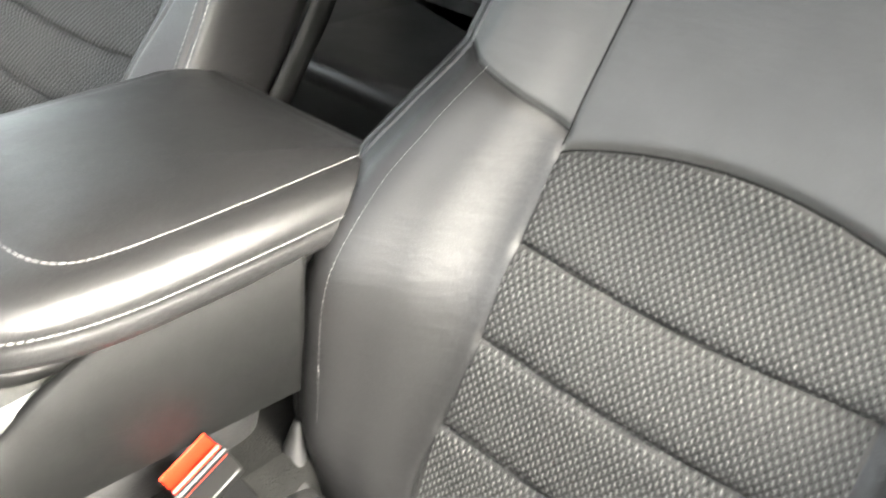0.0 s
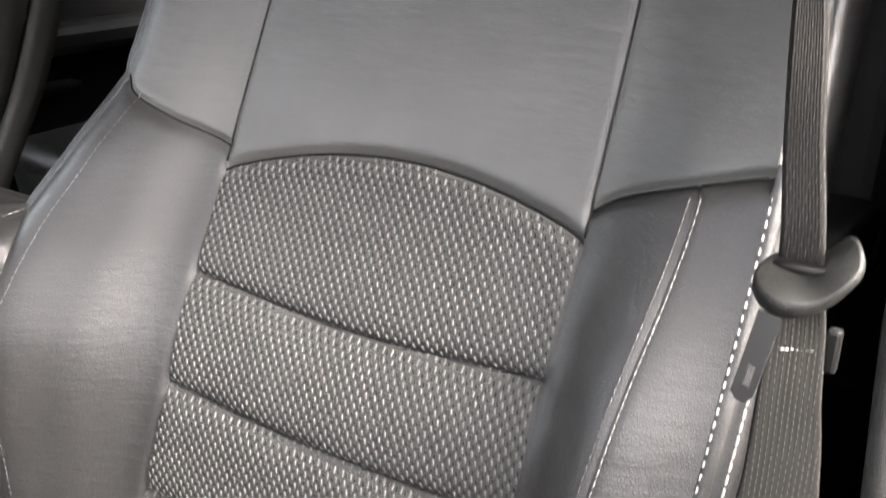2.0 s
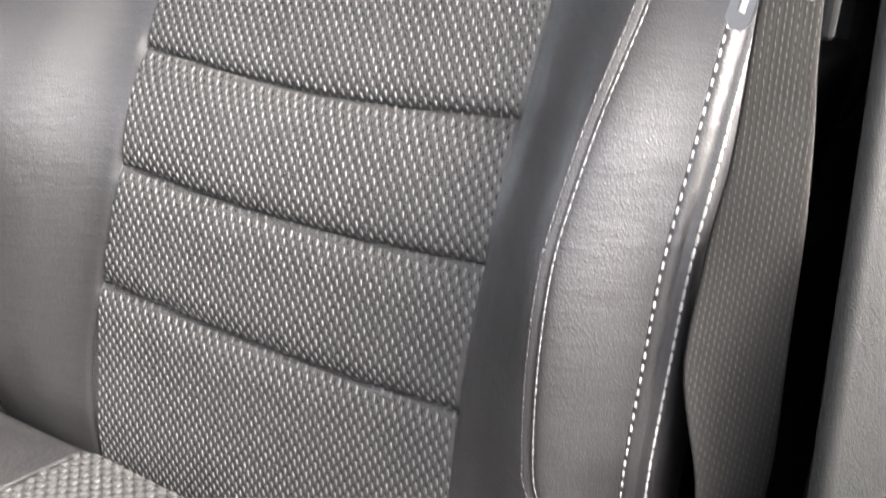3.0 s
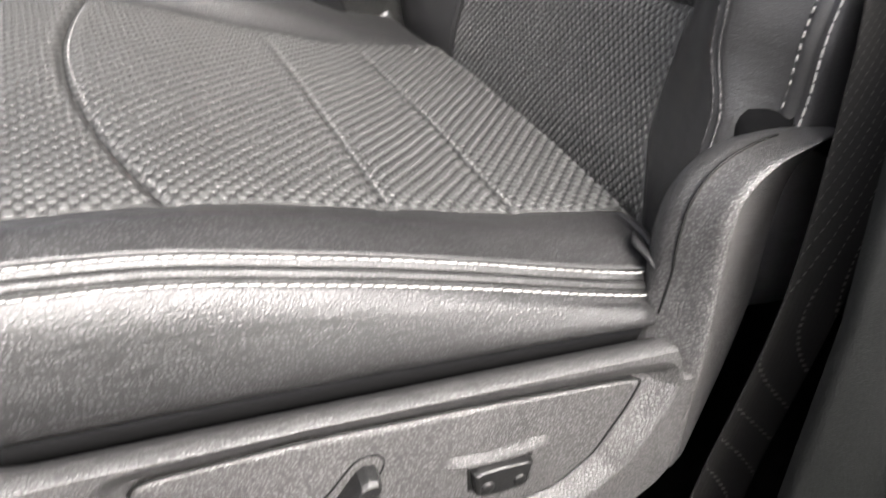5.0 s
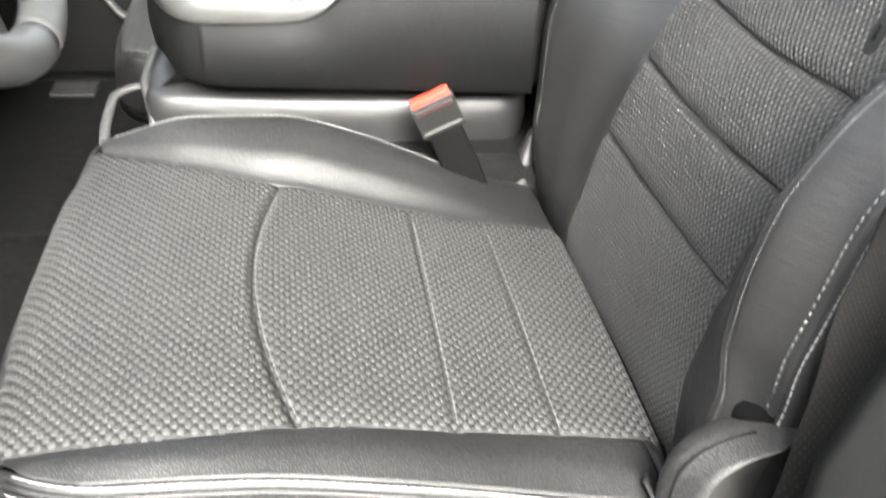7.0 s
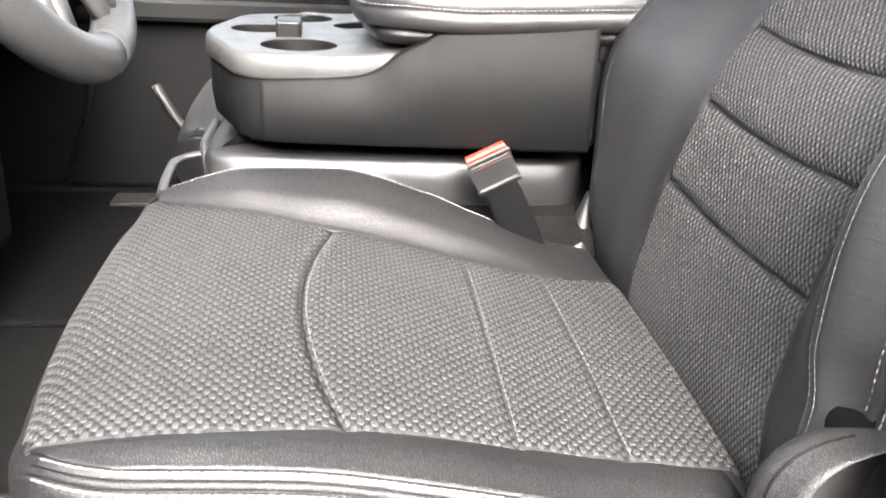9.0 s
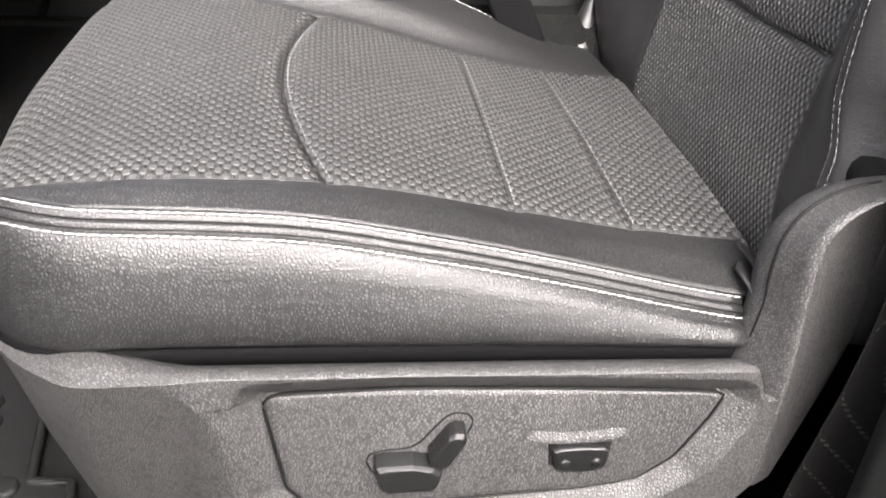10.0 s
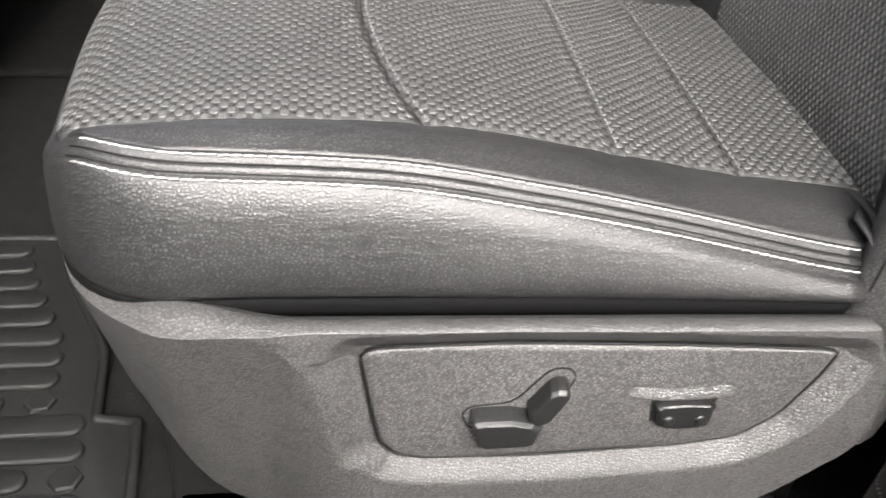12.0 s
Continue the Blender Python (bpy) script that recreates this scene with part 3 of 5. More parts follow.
def seat_backrest(seat, deep=0.11):
    v = 0.5 - 0.5 * np.cos(np.linspace(0, np.pi, 84))
    edges = [lambda q: 0.245 + 0 * q] + list(BACK_SEAMS) + [top_arc]
    for k in range(4):
        u = np.linspace(0, 1, 36)[:, None]
        Z = edges[k](v) + u * (edges[k + 1](v) - edges[k](v))
        Y = b_in(Z) + v * (b_out(Z) - b_in(Z))
        shell("woven_insert", on_back(Z, Y), GROUND, seat, "grey-black woven backrest insert", flip=True)
    zz = np.linspace(0.25, 0.69, 300)
    arc = np.r_[0, np.cumsum(np.hypot(np.diff(zz), np.diff(x_mid(zz))))]
    A, B = np.interp(np.arange(0, arc[-1], 0.0049), arc, zz), np.arange(0.10, 0.46, 0.00365)

    def keep(z, y):
        q = (y - b_in(z)) / (b_out(z) - b_in(z))
        ok = (y > b_in(z) + 0.001) & (y < b_out(z) - 0.001) & (z < top_arc(q) - 0.002)
        return ok
    weave(seat, lambda a, b: on_back(a, b), A, B, keep, "a", 0.46, 0.86, NUB, (0.36, 0.58), 0.0007, 0.22)
    # plain upper middle
    u = np.linspace(0, 1, 60)[:, None]
    Z = top_arc(v) + u ** 1.2 * (1.02 - top_arc(v))
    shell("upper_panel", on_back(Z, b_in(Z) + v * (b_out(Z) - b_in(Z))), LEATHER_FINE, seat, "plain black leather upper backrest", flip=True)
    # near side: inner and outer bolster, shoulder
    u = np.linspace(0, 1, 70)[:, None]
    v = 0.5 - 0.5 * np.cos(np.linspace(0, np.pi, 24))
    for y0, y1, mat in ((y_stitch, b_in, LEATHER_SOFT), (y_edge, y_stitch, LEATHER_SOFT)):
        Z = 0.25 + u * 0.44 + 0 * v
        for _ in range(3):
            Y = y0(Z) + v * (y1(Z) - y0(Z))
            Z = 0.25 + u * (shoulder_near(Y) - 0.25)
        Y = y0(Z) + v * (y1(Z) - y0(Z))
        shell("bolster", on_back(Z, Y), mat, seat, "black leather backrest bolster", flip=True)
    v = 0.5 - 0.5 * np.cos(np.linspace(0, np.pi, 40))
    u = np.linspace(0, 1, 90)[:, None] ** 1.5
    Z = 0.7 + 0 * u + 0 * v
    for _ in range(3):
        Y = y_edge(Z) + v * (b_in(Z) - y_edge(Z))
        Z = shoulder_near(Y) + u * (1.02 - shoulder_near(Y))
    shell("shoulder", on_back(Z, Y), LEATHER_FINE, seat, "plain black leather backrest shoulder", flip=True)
    # far side: one deep bolster and its shoulder
    u = 1 - np.linspace(1, 0, 80)[:, None] ** 1.4
    Z = 0.25 + u * 0.44 + 0 * v
    for _ in range(3):
        Y = b_out(Z) + v * (y_far(Z) - b_out(Z))
        Z = 0.25 + u * (shoulder_far(Y) - 0.25)
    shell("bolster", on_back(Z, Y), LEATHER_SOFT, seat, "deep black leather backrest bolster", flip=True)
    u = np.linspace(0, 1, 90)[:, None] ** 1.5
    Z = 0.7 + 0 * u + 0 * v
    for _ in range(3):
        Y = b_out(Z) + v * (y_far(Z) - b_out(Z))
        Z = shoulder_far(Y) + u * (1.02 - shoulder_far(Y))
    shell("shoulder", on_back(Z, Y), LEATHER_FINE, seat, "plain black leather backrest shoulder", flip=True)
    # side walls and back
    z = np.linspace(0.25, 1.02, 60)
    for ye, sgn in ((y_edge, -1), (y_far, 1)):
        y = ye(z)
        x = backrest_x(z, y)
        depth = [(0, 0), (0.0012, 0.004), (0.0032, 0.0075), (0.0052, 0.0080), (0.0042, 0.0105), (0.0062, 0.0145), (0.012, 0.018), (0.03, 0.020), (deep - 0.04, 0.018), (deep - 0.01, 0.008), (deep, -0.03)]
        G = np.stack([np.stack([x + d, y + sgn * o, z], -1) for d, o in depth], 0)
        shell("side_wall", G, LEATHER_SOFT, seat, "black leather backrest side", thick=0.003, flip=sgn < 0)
    y = np.linspace(0, 1, 12)[:, None]
    ya, yb = y_edge(z) + 0.03, y_far(z) - 0.03
    Y = ya + y * (yb - ya)
    G = np.stack([x_mid(z) + deep - 0.02 + 0 * Y, Y, z + 0 * Y], -1)
    shell("back_panel", G, TRIM, seat, "dark plastic seat back", flip=True)
    # seam lines between the leather pieces
    z = np.linspace(0.652, 1.01, 70)
    v_ = np.linspace(0, 1, 60)
    arc = top_arc(v_)
    yn = np.linspace(0.042, 0.147, 30)
    yf = np.linspace(0.453, 0.562, 30)
    for P in (on_back(z, b_in(z)), on_back(z, b_out(z)), on_back(arc, b_in(arc) + v_ * (b_out(arc) - b_in(arc))), on_back(shoulder_near(yn), yn), on_back(shoulder_far(yf), yf)):
        tube("seam", P + np.array([0.0002, 0, 0]), 0.0011, DARKVOID, seat, "dark sewn seam", sides=6)
    # stitch rows
    z = np.linspace(0.30, 0.70, 120)
    y = y_stitch(z)
    for o in (-0.0022, 0.0045):
        P = on_back(z, y + o)
        stitches("stitching", P, [(-1, -0.4, 0.2)] * len(P), THREAD if o < 0 else LEATHER, seat, "fine grey stitching", size=0.0052, r=0.00045)
    z = np.linspace(0.30, 1.0, 200)
    y = y_edge(z)
    x = backrest_x(z, y)
    stitches("stitching", np.stack([x + 0.001, y - 0.0008, z], -1), [(-1, -0.6, 0.1)] * len(z), STITCH, seat, "pale grey stitching", step=0.0070, size=0.0060, r=0.00075)
    z = np.linspace(0.30, 0.70, 140)
    y, x = y_edge(z), backrest_x(z, y_edge(z))
    stitches("stitching", np.stack([x + 0.0055, y - 0.0130, z], -1), [(-0.8, -1, 0.1)] * len(z), STITCH, seat, "pale grey stitching", step=0.0070, size=0.0060, r=0.00075)
    z = np.linspace(0.37, 0.70, 120)
    y = b_out(z) + 0.72 * (y_far(z) - b_out(z))
    P = on_back(z, y)
    stitches("stitching", P, [(-1, 0.5, 0.1)] * len(P), STITCH, seat, "grey stitching", size=0.005, r=0.0004)
    z = np.linspace(0.66, 1.0, 100)
    y, x = y_far(z), backrest_x(z, y_far(z))
    stitches("stitching", np.stack([x + 0.002, y + 0.001, z], -1), [(-0.6, 1, 0.1)] * len(z), STITCH, seat, "pale grey stitching", step=0.0070, size=0.0060, r=0.00075)


# ---- side shield with the power controls ----
PANEL_EDGE = [(0.004, 0.2325), (0.09, 0.2355), (0.195, 0.2320), (0.302, 0.2260), (0.294, 0.205), (0.276, 0.172), (0.252, 0.1530),
              (0.215, 0.1465), (0.12, 0.1405), (0.045, 0.1405), (0.028, 0.1445), (0.017, 0.157), (0.011, 0.19)]


def poly_distance(poly, x, z):
    """Distance to a closed outline, negative inside."""
    P = np.array(poly, float)
    best = np.full(x.shape, 1e9)
    inside = np.zeros(x.shape, bool)
    for a, b in zip(P, np.roll(P, -1, axis=0)):
        d = b - a
        t = np.clip(((x - a[0]) * d[0] + (z - a[1]) * d[1]) / (d @ d), 0, 1)
        best = np.minimum(best, np.hypot(x - a[0] - t * d[0], z - a[1] - t * d[1]))
        cross = ((a[1] > z) != (b[1] > z)) & (x < (b[0] - a[0]) * (z - a[1]) / (b[1] - a[1] + 1e-12) + a[0])
        inside ^= cross
    return np.where(inside, -best, best)


def step(x, a, b):
    t = np.clip((x - a) / (b - a), 0, 1)
    return t * t * (3 - 2 * t)


def seat_shield(seat):
    P, out, z, q = cushion_ring(200)
    keep = (np.arange(len(P)) > 0) & (P[:, 0] < 0.300) & ~((P[:, 1] > 0.5) & (P[:, 0] > -0.12))
    P, out = P[keep], out[keep]
    off = curve([-0.19, -0.15, -0.10, -0.03, 0.4], [0.000, 0.006, 0.028, 0.050, 0.050])(P[:, 0])
    Q = P + out * off[:, None]
    xs = np.arange(0.336, 0.302, -0.0010)
    Q = np.concatenate([np.stack([xs, 0 * xs], 1), Q])
    out = np.concatenate([np.tile([[0, -1.0]], (len(xs), 1)), out])
    s = np.r_[0, np.cumsum(np.linalg.norm(np.diff(Q, axis=0), axis=1))]
    w = np.r_[np.arange(0, 0.030, 0.0010), np.arange(0.030, s[-1], 0.0026)]
    Q = np.stack([np.interp(w, s, Q[:, 0]), np.interp(w, s, Q[:, 1])], 1)
    out = np.stack([np.interp(w, s, out[:, 0]), np.interp(w, s, out[:, 1])], 1)
    out /= np.linalg.norm(out, axis=1)[:, None]
    x = Q[:, 0]
    c = step(x, 0.314, 0.326)
    low = curve([-0.19, -0.14, -0.05, 0.1, 0.32, 0.4], [0.231, 0.235, 0.239, 0.238, 0.235, 0.232])(x)
    bottom = curve([-0.19, -0.15, -0.115, -0.08, -0.03, 0.02, 0.27, 0.31, 0.345, 0.39, 0.435], [0.16, 0.14, 0.085, 0.055, 0.042, 0.050, 0.086, 0.120, 0.178, 0.245, 0.30])(x)
    rim = np.maximum(low + 0.0135 - 0.024 * step(x, 0.313, 0.326), bottom + 0.014)
    nose = step(-x, 0.02, 0.12)
    low_rows = [(-0.036, np.minimum(low - 0.004, rim - 0.004)), (-0.024, np.minimum(low + 0.006, rim - 0.002)), (-0.0125, rim - 0.0002), (-0.0105, rim + 0.0014), (0.0004 + 0.005 * nose, rim + 0.0034 - 0.012 * nose), (0.0024 + 0.006 * nose, rim + 0.0018 - 0.016 * nose)]
    rows = [np.stack([d + 0 * x, h + 0 * x], -1) for d, h in low_rows]
    start = rows[-1][:, 1]
    lean = 0.10 + 0.15 * step(-x, -0.01, 0.06)
    for f in np.linspace(0, 1, 112)[1:] ** 1.5:
        h = start + f * (bottom - start)
        d = 0.0030 + 0.006 * nose - lean * np.clip(start - h - 0.07 * (1 - step(-x, -0.01, 0.06)), 0, None)
        rows.append(np.stack([d, h], -1))
    last = rows[-1]
    rows.append(np.stack([last[:, 0] - 0.006, last[:, 1] - 0.004], -1))
    rows.append(np.stack([last[:, 0] - 0.03, last[:, 1] - 0.002], -1))
    R = np.array(rows)
    D, H = R[..., 0], R[..., 1]
    near = (out[:, 1] < -0.9)[None] & (x > -0.06)[None]
    dist = poly_distance(PANEL_EDGE, x[None] + 0 * D, H)
    above = step(H - np.interp(x, [0.004, 0.09, 0.195, 0.302], [0.2325, 0.2355, 0.232, 0.226])[None], -0.003, 0.0)
    wide = (0.020 * (1 + 0.45 * step(-x, -0.012, 0.008))[None]) * (1 - above) + 0.0175 * above
    sink = 0.0125 * (1 - 0.7 * np.clip((dist - 0.0012) / wide, 0, 1) - 0.3 * step(dist, 0.0012, wide + 0.0012)) + 0.004 * (1 - step(dist, 0.0008, 0.0024))
    face = np.arange(len(rows))[:, None] >= 5
    D = D - np.where(near & face, sink, 0)
    D = D - 0.42 * (np.clip(x - 0.341, 0, None) ** 2 / (np.clip(x - 0.341, 0, None) + 0.008))[None] * c[None]
    G = np.stack([Q[:, 0] + out[:, 0] * D, Q[:, 1] + out[:, 1] * D, H], -1)
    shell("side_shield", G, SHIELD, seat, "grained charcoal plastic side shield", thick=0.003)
    # rounded cover over the recliner, front and top
    x_l = curve([0.15, 0.24, 0.265, 0.285, 0.30, 0.323, 0.345, 0.356, 0.362, 0.366, 0.368], [0.311, 0.313, 0.3165, 0.319, 0.3175, 0.319, 0.3285, 0.341, 0.354, 0.368, 0.380])
    x_r = curve([0.15, 0.20, 0.25, 0.30, 0.325, 0.338, 0.35, 0.358, 0.364, 0.368], [0.330, 0.333, 0.336, 0.335, 0.334, 0.337, 0.346, 0.356, 0.370, 0.384])
    x_b = curve([0.12, 0.15, 0.25, 0.30, 0.355, 0.377], [0.345, 0.358, 0.395, 0.412, 0.425, 0.425])
    rr = []
    for z_, k in ((0.148, 0.92), (0.153, 1), (0.165, 1), (0.19, 1), (0.215, 1), (0.24, 1), (0.265, 1), (0.285, 1), (0.30, 1), (0.315, 1), (0.33, 1), (0.343, 1), (0.353, 1), (0.360, 1), (0.365, 1), (0.368, 1), (0.3695, 0.72), (0.370, 0.4)):
        q_, a, b_ = float(x_l(z_)), float(x_r(z_)), float(x_b(z_))
        ring_ = np.array([(q_ + 0.045, 0.080), (q_ + 0.020, 0.068), (q_ + 0.007, 0.056), (q_ + 0.002, 0.046), (q_, 0.036), (0.8 * q_ + 0.2 * a, 0.026), (0.52 * q_ + 0.48 * a, 0.0145), (a - 0.006, 0.0045), (a - 0.0015, 0.0008), (a + 0.0012, 0.0005), (a + 0.006, 0.0035), (b_ - 0.02, 0.0035 + 0.45 * (b_ - 0.026 - a)), (b_ - 0.004, 0.0115 + 0.45 * (b_ - 0.026 - a)), (b_, 0.05), (b_ - 0.004, 0.080)])
        ring_[:, 0] = np.minimum(ring_[:, 0], b_)
        ring_[:, 1] -= 0.0045 * (1 - step(z_, 0.225, 0.29))
        m_ = np.array([0.395, 0.045])
        ring_ = m_ + (ring_ - m_) * k
        rr.append([(p_[0], p_[1], z_ - (0.45 * max(p_[1] - 0.036, 0) + 0.19 * min(p_[1] - 0.036, 0)) * step(z_, 0.20, 0.36)) for p_ in ring_])
    cover = loop_solid("recliner_cover", rr, SHIELD, seat, "grained charcoal plastic recliner cover")
    sub = cover.modifiers.new("round", 'SUBSURF')
    sub.levels = sub.render_levels = 2
    zz = np.r_[np.linspace(0.255, 0.35, 24), 0.354, 0.358, 0.361, 0.3635, 0.3655, 0.367]
    line = np.stack([0.8 * x_l(zz) + 0.2 * x_r(zz), np.full(len(zz), 0.0265), zz + 0.0019], 1)
    tube("split_line", line, 0.0011, DARKVOID, cover, "thin dark split line", sides=6)

    # control panel
    y0 = 0.0085
    poly = np.array(PANEL_EDGE)
    cen = poly.mean(0)
    ring = []
    for a, b in zip(poly, np.roll(poly, -1, axis=0)):
        ring += [a + (b - a) * t for t in np.linspace(0, 1, 8, endpoint=False)]
    ring = np.array(ring)
    for _ in range(2):
        ring = 0.25 * np.roll(ring, 1, 0) + 0.5 * ring + 0.25 * np.roll(ring, -1, 0)
    inward = cen - ring
    inward /= np.linalg.norm(inward, axis=1)[:, None]
    rings = [np.stack([(ring + inward * i)[:, 0], np.full(len(ring), y), (ring + inward * i)[:, 1]], 1) for i, y in
             ((0.0008, y0 + 0.004), (0.0008, y0), (0.002, y0 - 0.0012), (0.006, y0 - 0.0015))]
    gap = np.concatenate([ring, ring[:2]]) - np.concatenate([inward, inward[:2]]) * 0.0006
    tube("panel_gap", np.stack([gap[:, 0], np.full(len(gap), y0 - 0.0002), gap[:, 1]], 1), 0.0009, DARKVOID, seat, "dark gap round the switch panel", sides=6)
    panel = loop_solid("switch_panel", rings, PANEL, seat, "grained black plastic switch panel")
    y1 = y0 - 0.0015

    def plate(name, outline, depth_rings, mat, parent, label):
        O = np.array(outline, float)
        m = O.mean(0)
        rr = []
        for inset, y in depth_rings:
            S = m + (O - m) * inset
            rr.append(np.stack([S[:, 0], np.full(len(S), y), S[:, 1]], 1))
        return loop_solid(name, rr, mat, parent, label, smooth=False)

    # shaped recess round the seat switches
    esc = [(0.070, 0.180), (0.073, 0.1855), (0.080, 0.1875), (0.100, 0.189), (0.117, 0.2125), (0.123, 0.2155), (0.131, 0.2145), (0.1345, 0.209), (0.133, 0.203), (0.116, 0.165), (0.075, 0.168)]
    plate("switch_surround", cut_corners(esc, 2), ((1.05, y1 + 0.001), (1.05, y1 - 0.0004), (1.03, y1 - 0.0006)), PANEL, panel, "raised switch surround")
    gap = cut_corners(esc, 2)
    gap = gap.mean(0) + (gap - gap.mean(0)) * 1.06
    gap = np.concatenate([gap, gap[:2]])
    tube("surround_gap", np.stack([gap[:, 0], np.full(len(gap), y1 - 0.0002), gap[:, 1]], 1), 0.0008, DARKVOID, panel, "dark gap round the switches", sides=6)

    def key(name, outline, mid, label, tall):
        """A switch cap: a tall wedge with a ridge across it."""
        O = np.array(outline, float)
        m = O.mean(0)
        rr = []
        for inset, y in ((1.0, y1), (1.0, y1 - tall * 0.55), (0.97, y1 - tall * 0.8), (0.86, y1 - tall), (0.5, y1 - tall * 1.02)):
            S = m + (O - m) * inset
            rr.append(np.stack([S[:, 0], y + 0 * S[:, 0], S[:, 1] + 0.006 * (y1 - y) / max(tall, 1e-6) * mid], 1))
        ob = loop_solid(name, rr, SATIN, panel, label, smooth=False)
        bev = ob.modifiers.new("edges", 'BEVEL')
        bev.width, bev.segments, bev.limit_method = 0.0008, 2, 'ANGLE'
        return ob
    key("slide_switch", [(0.0725, 0.182), (0.0735, 0.1845), (0.0785, 0.186), (0.098, 0.1865), (0.112, 0.183), (0.1175, 0.1785), (0.115, 0.1665), (0.111, 0.1645), (0.080, 0.1635), (0.077, 0.166)], -0.5, "satin black seat slide switch", 0.014)
    key("recline_switch", [(0.1085, 0.184), (0.1075, 0.190), (0.1195, 0.2085), (0.124, 0.211), (0.130, 0.210), (0.132, 0.2055), (0.121, 0.1845), (0.116, 0.1815)], -0.5, "satin black backrest tilt switch", 0.013)
    # lumbar rocker in its scoop
    xs, zs = np.linspace(0.162, 0.246, 44), np.linspace(0.170, 0.208, 40)
    X, Zg = np.meshgrid(xs, zs, indexing="ij")
    rise_ = Zg - 0.1895 - 2.5 * (X - 0.205) ** 2
    hood = 0.0029 * np.where(rise_ > 0, np.exp(-(rise_ / 0.0070) ** 2), np.exp(-(rise_ / 0.0022) ** 2)) * step(X, 0.164, 0.182) * step(-X, -0.246, -0.232)
    G = np.stack([X, y1 + 0.0008 - hood * 1.15, Zg], -1)
    shell("lumbar_hood", G, PANEL, panel, "moulded hood over the lumbar switch", thick=0.002, flip=True)
    rocker = thing_part("lumbar_switch", panel, "satin black lumbar rocker switch")
    O = [(0.1895, 0.1865), (0.193, 0.1885), (0.209, 0.1895), (0.225, 0.1885), (0.2285, 0.1865), (0.2265, 0.1715), (0.222, 0.169), (0.209, 0.168), (0.196, 0.169), (0.1925, 0.1715)]
    plate("rocker_cap", O, ((1.0, y1 + 0.001), (1.0, y1 - 0.004), (0.96, y1 - 0.0065), (0.88, y1 - 0.0075)), SATIN, rocker, "")
    for cx in (0.1985, 0.2195):
        rr = []
        for rad, y in ((0.0043, y1 - 0.0072), (0.0041, y1 - 0.0082), (0.003, y1 - 0.0089), (0.0012, y1 - 0.0092)):
            rr.append([(cx + rad * np.cos(a), y, 0.1765 + rad * np.sin(a)) for a in np.linspace(0, 2 * np.pi, 14, endpoint=False)])
        loop_solid("rocker_dimple", rr, SATIN, rocker)
    frame_o = [(0.1875, 0.1885), (0.209, 0.1915), (0.2305, 0.1885), (0.2285, 0.170), (0.209, 0.1665), (0.1895, 0.170)]
    plate("switch_surround", frame_o, ((1.0, y1 + 0.001), (1.0, y1 - 0.0005), (0.97, y1 - 0.0008)), DARKVOID, panel, "dark gap round the lumbar switch")


def thing_part(name, parent, label):
    ob = new(name)
    ob.parent = parent
    ob["label"] = label
    return ob


driver_seat = thing("driver_seat", "black leather and grey woven driver seat with pale stitching", "car seat")
seat_cushion(driver_seat)
seat_backrest(driver_seat)
seat_shield(driver_seat)
headrest = box("headrest", (0.512, 0.150, 0.884), (0.610, 0.425, 1.075), LEATHER_FINE, driver_seat, "plain black leather headrest", r=0.030, seg=5)
headrest.data.polygons.foreach_set("use_smooth", [True] * len(headrest.data.polygons))
# fabric boot at the foot of the near bolster
boot = []
for t in np.linspace(-1, 1, 12):
    r = math.sqrt(max(1 - t * t, 0.004))
    boot.append([(0.420 + 0.048 * r * math.cos(a), 0.056 + 0.036 * r * math.sin(a) * (1 + 0.06 * math.cos(5 * a)), 0.358 + 0.032 * t + 0.004 * math.sin(3 * a)) for a in np.linspace(0, 2 * math.pi, 24, endpoint=False)])
loop_solid("recliner_boot", boot, TEXTILE, driver_seat, "black fabric boot over the recliner")

passenger_seat = thing("passenger_seat", "black leather and grey woven passenger seat beside the console", "car seat", (-0.02, 0.83, 0.0))
seat_cushion(passenger_seat)
seat_backrest(passenger_seat, 0.16)
shell("side_strip", np.stack([np.stack([x_mid(z_) + dx, 0.021 - 0.003 * (dx > 0.105) + 0 * z_, z_], -1) for z_ in [np.linspace(0.30, 0.80, 40)] for dx in (0.098, 0.110, 0.122, 0.134)], 0), TRIM, passenger_seat, "dark plastic strip on the seat side", thick=0.004)

# ---- cab shell ----
box("floor", (-1.3, -0.16, -0.10), (1.9, 1.85, -0.045), CARPET, None, "", r=0)
tagged(bpy.data.objects["floor"], "black carpeted cab floor", "floor", kind="structure")
pane = tagged(box("window_1", (-0.80, 1.79, 0.70), (0.80, 1.794, 1.23), TINTED, r=0), "tinted glass passenger side window", "window", kind="structure")
pane.visible_shadow = False
tagged(box("wall_passenger_pillar", (0.80, 1.75, 0.70), (0.92, 1.85, 1.25), TRIM, r=0.01), "dark door pillar trim", "wall", kind="structure")
# Opaque stand-in for the tinted rear side window; its height limits light from there.
tagged(box("rear_window_panel", (0.92, 1.75, 0.70), (1.9, 1.85, 1.13), DARKVOID, r=0.01), "opaque dark panel in place of the tinted rear side window", "wall", kind="structure")
tagged(box("wall_passenger", (-1.3, 1.75, -0.10), (1.9, 1.85, 0.70), TRIM, r=0.01), "dark plastic passenger door panels", "door panel", kind="structure")
tagged(box("wall_rear", (1.75, -0.16, -0.10), (1.9, 1.85, 0.78), TRIM, r=0.01), "dark rear cab wall below the window", "wall", kind="structure")
tagged(box("wall_front", (-1.3, -0.16, -0.10), (-1.15, 1.85, 0.62), DARKVOID, r=0.01), "dark firewall below the dashboard", "wall", kind="structure")
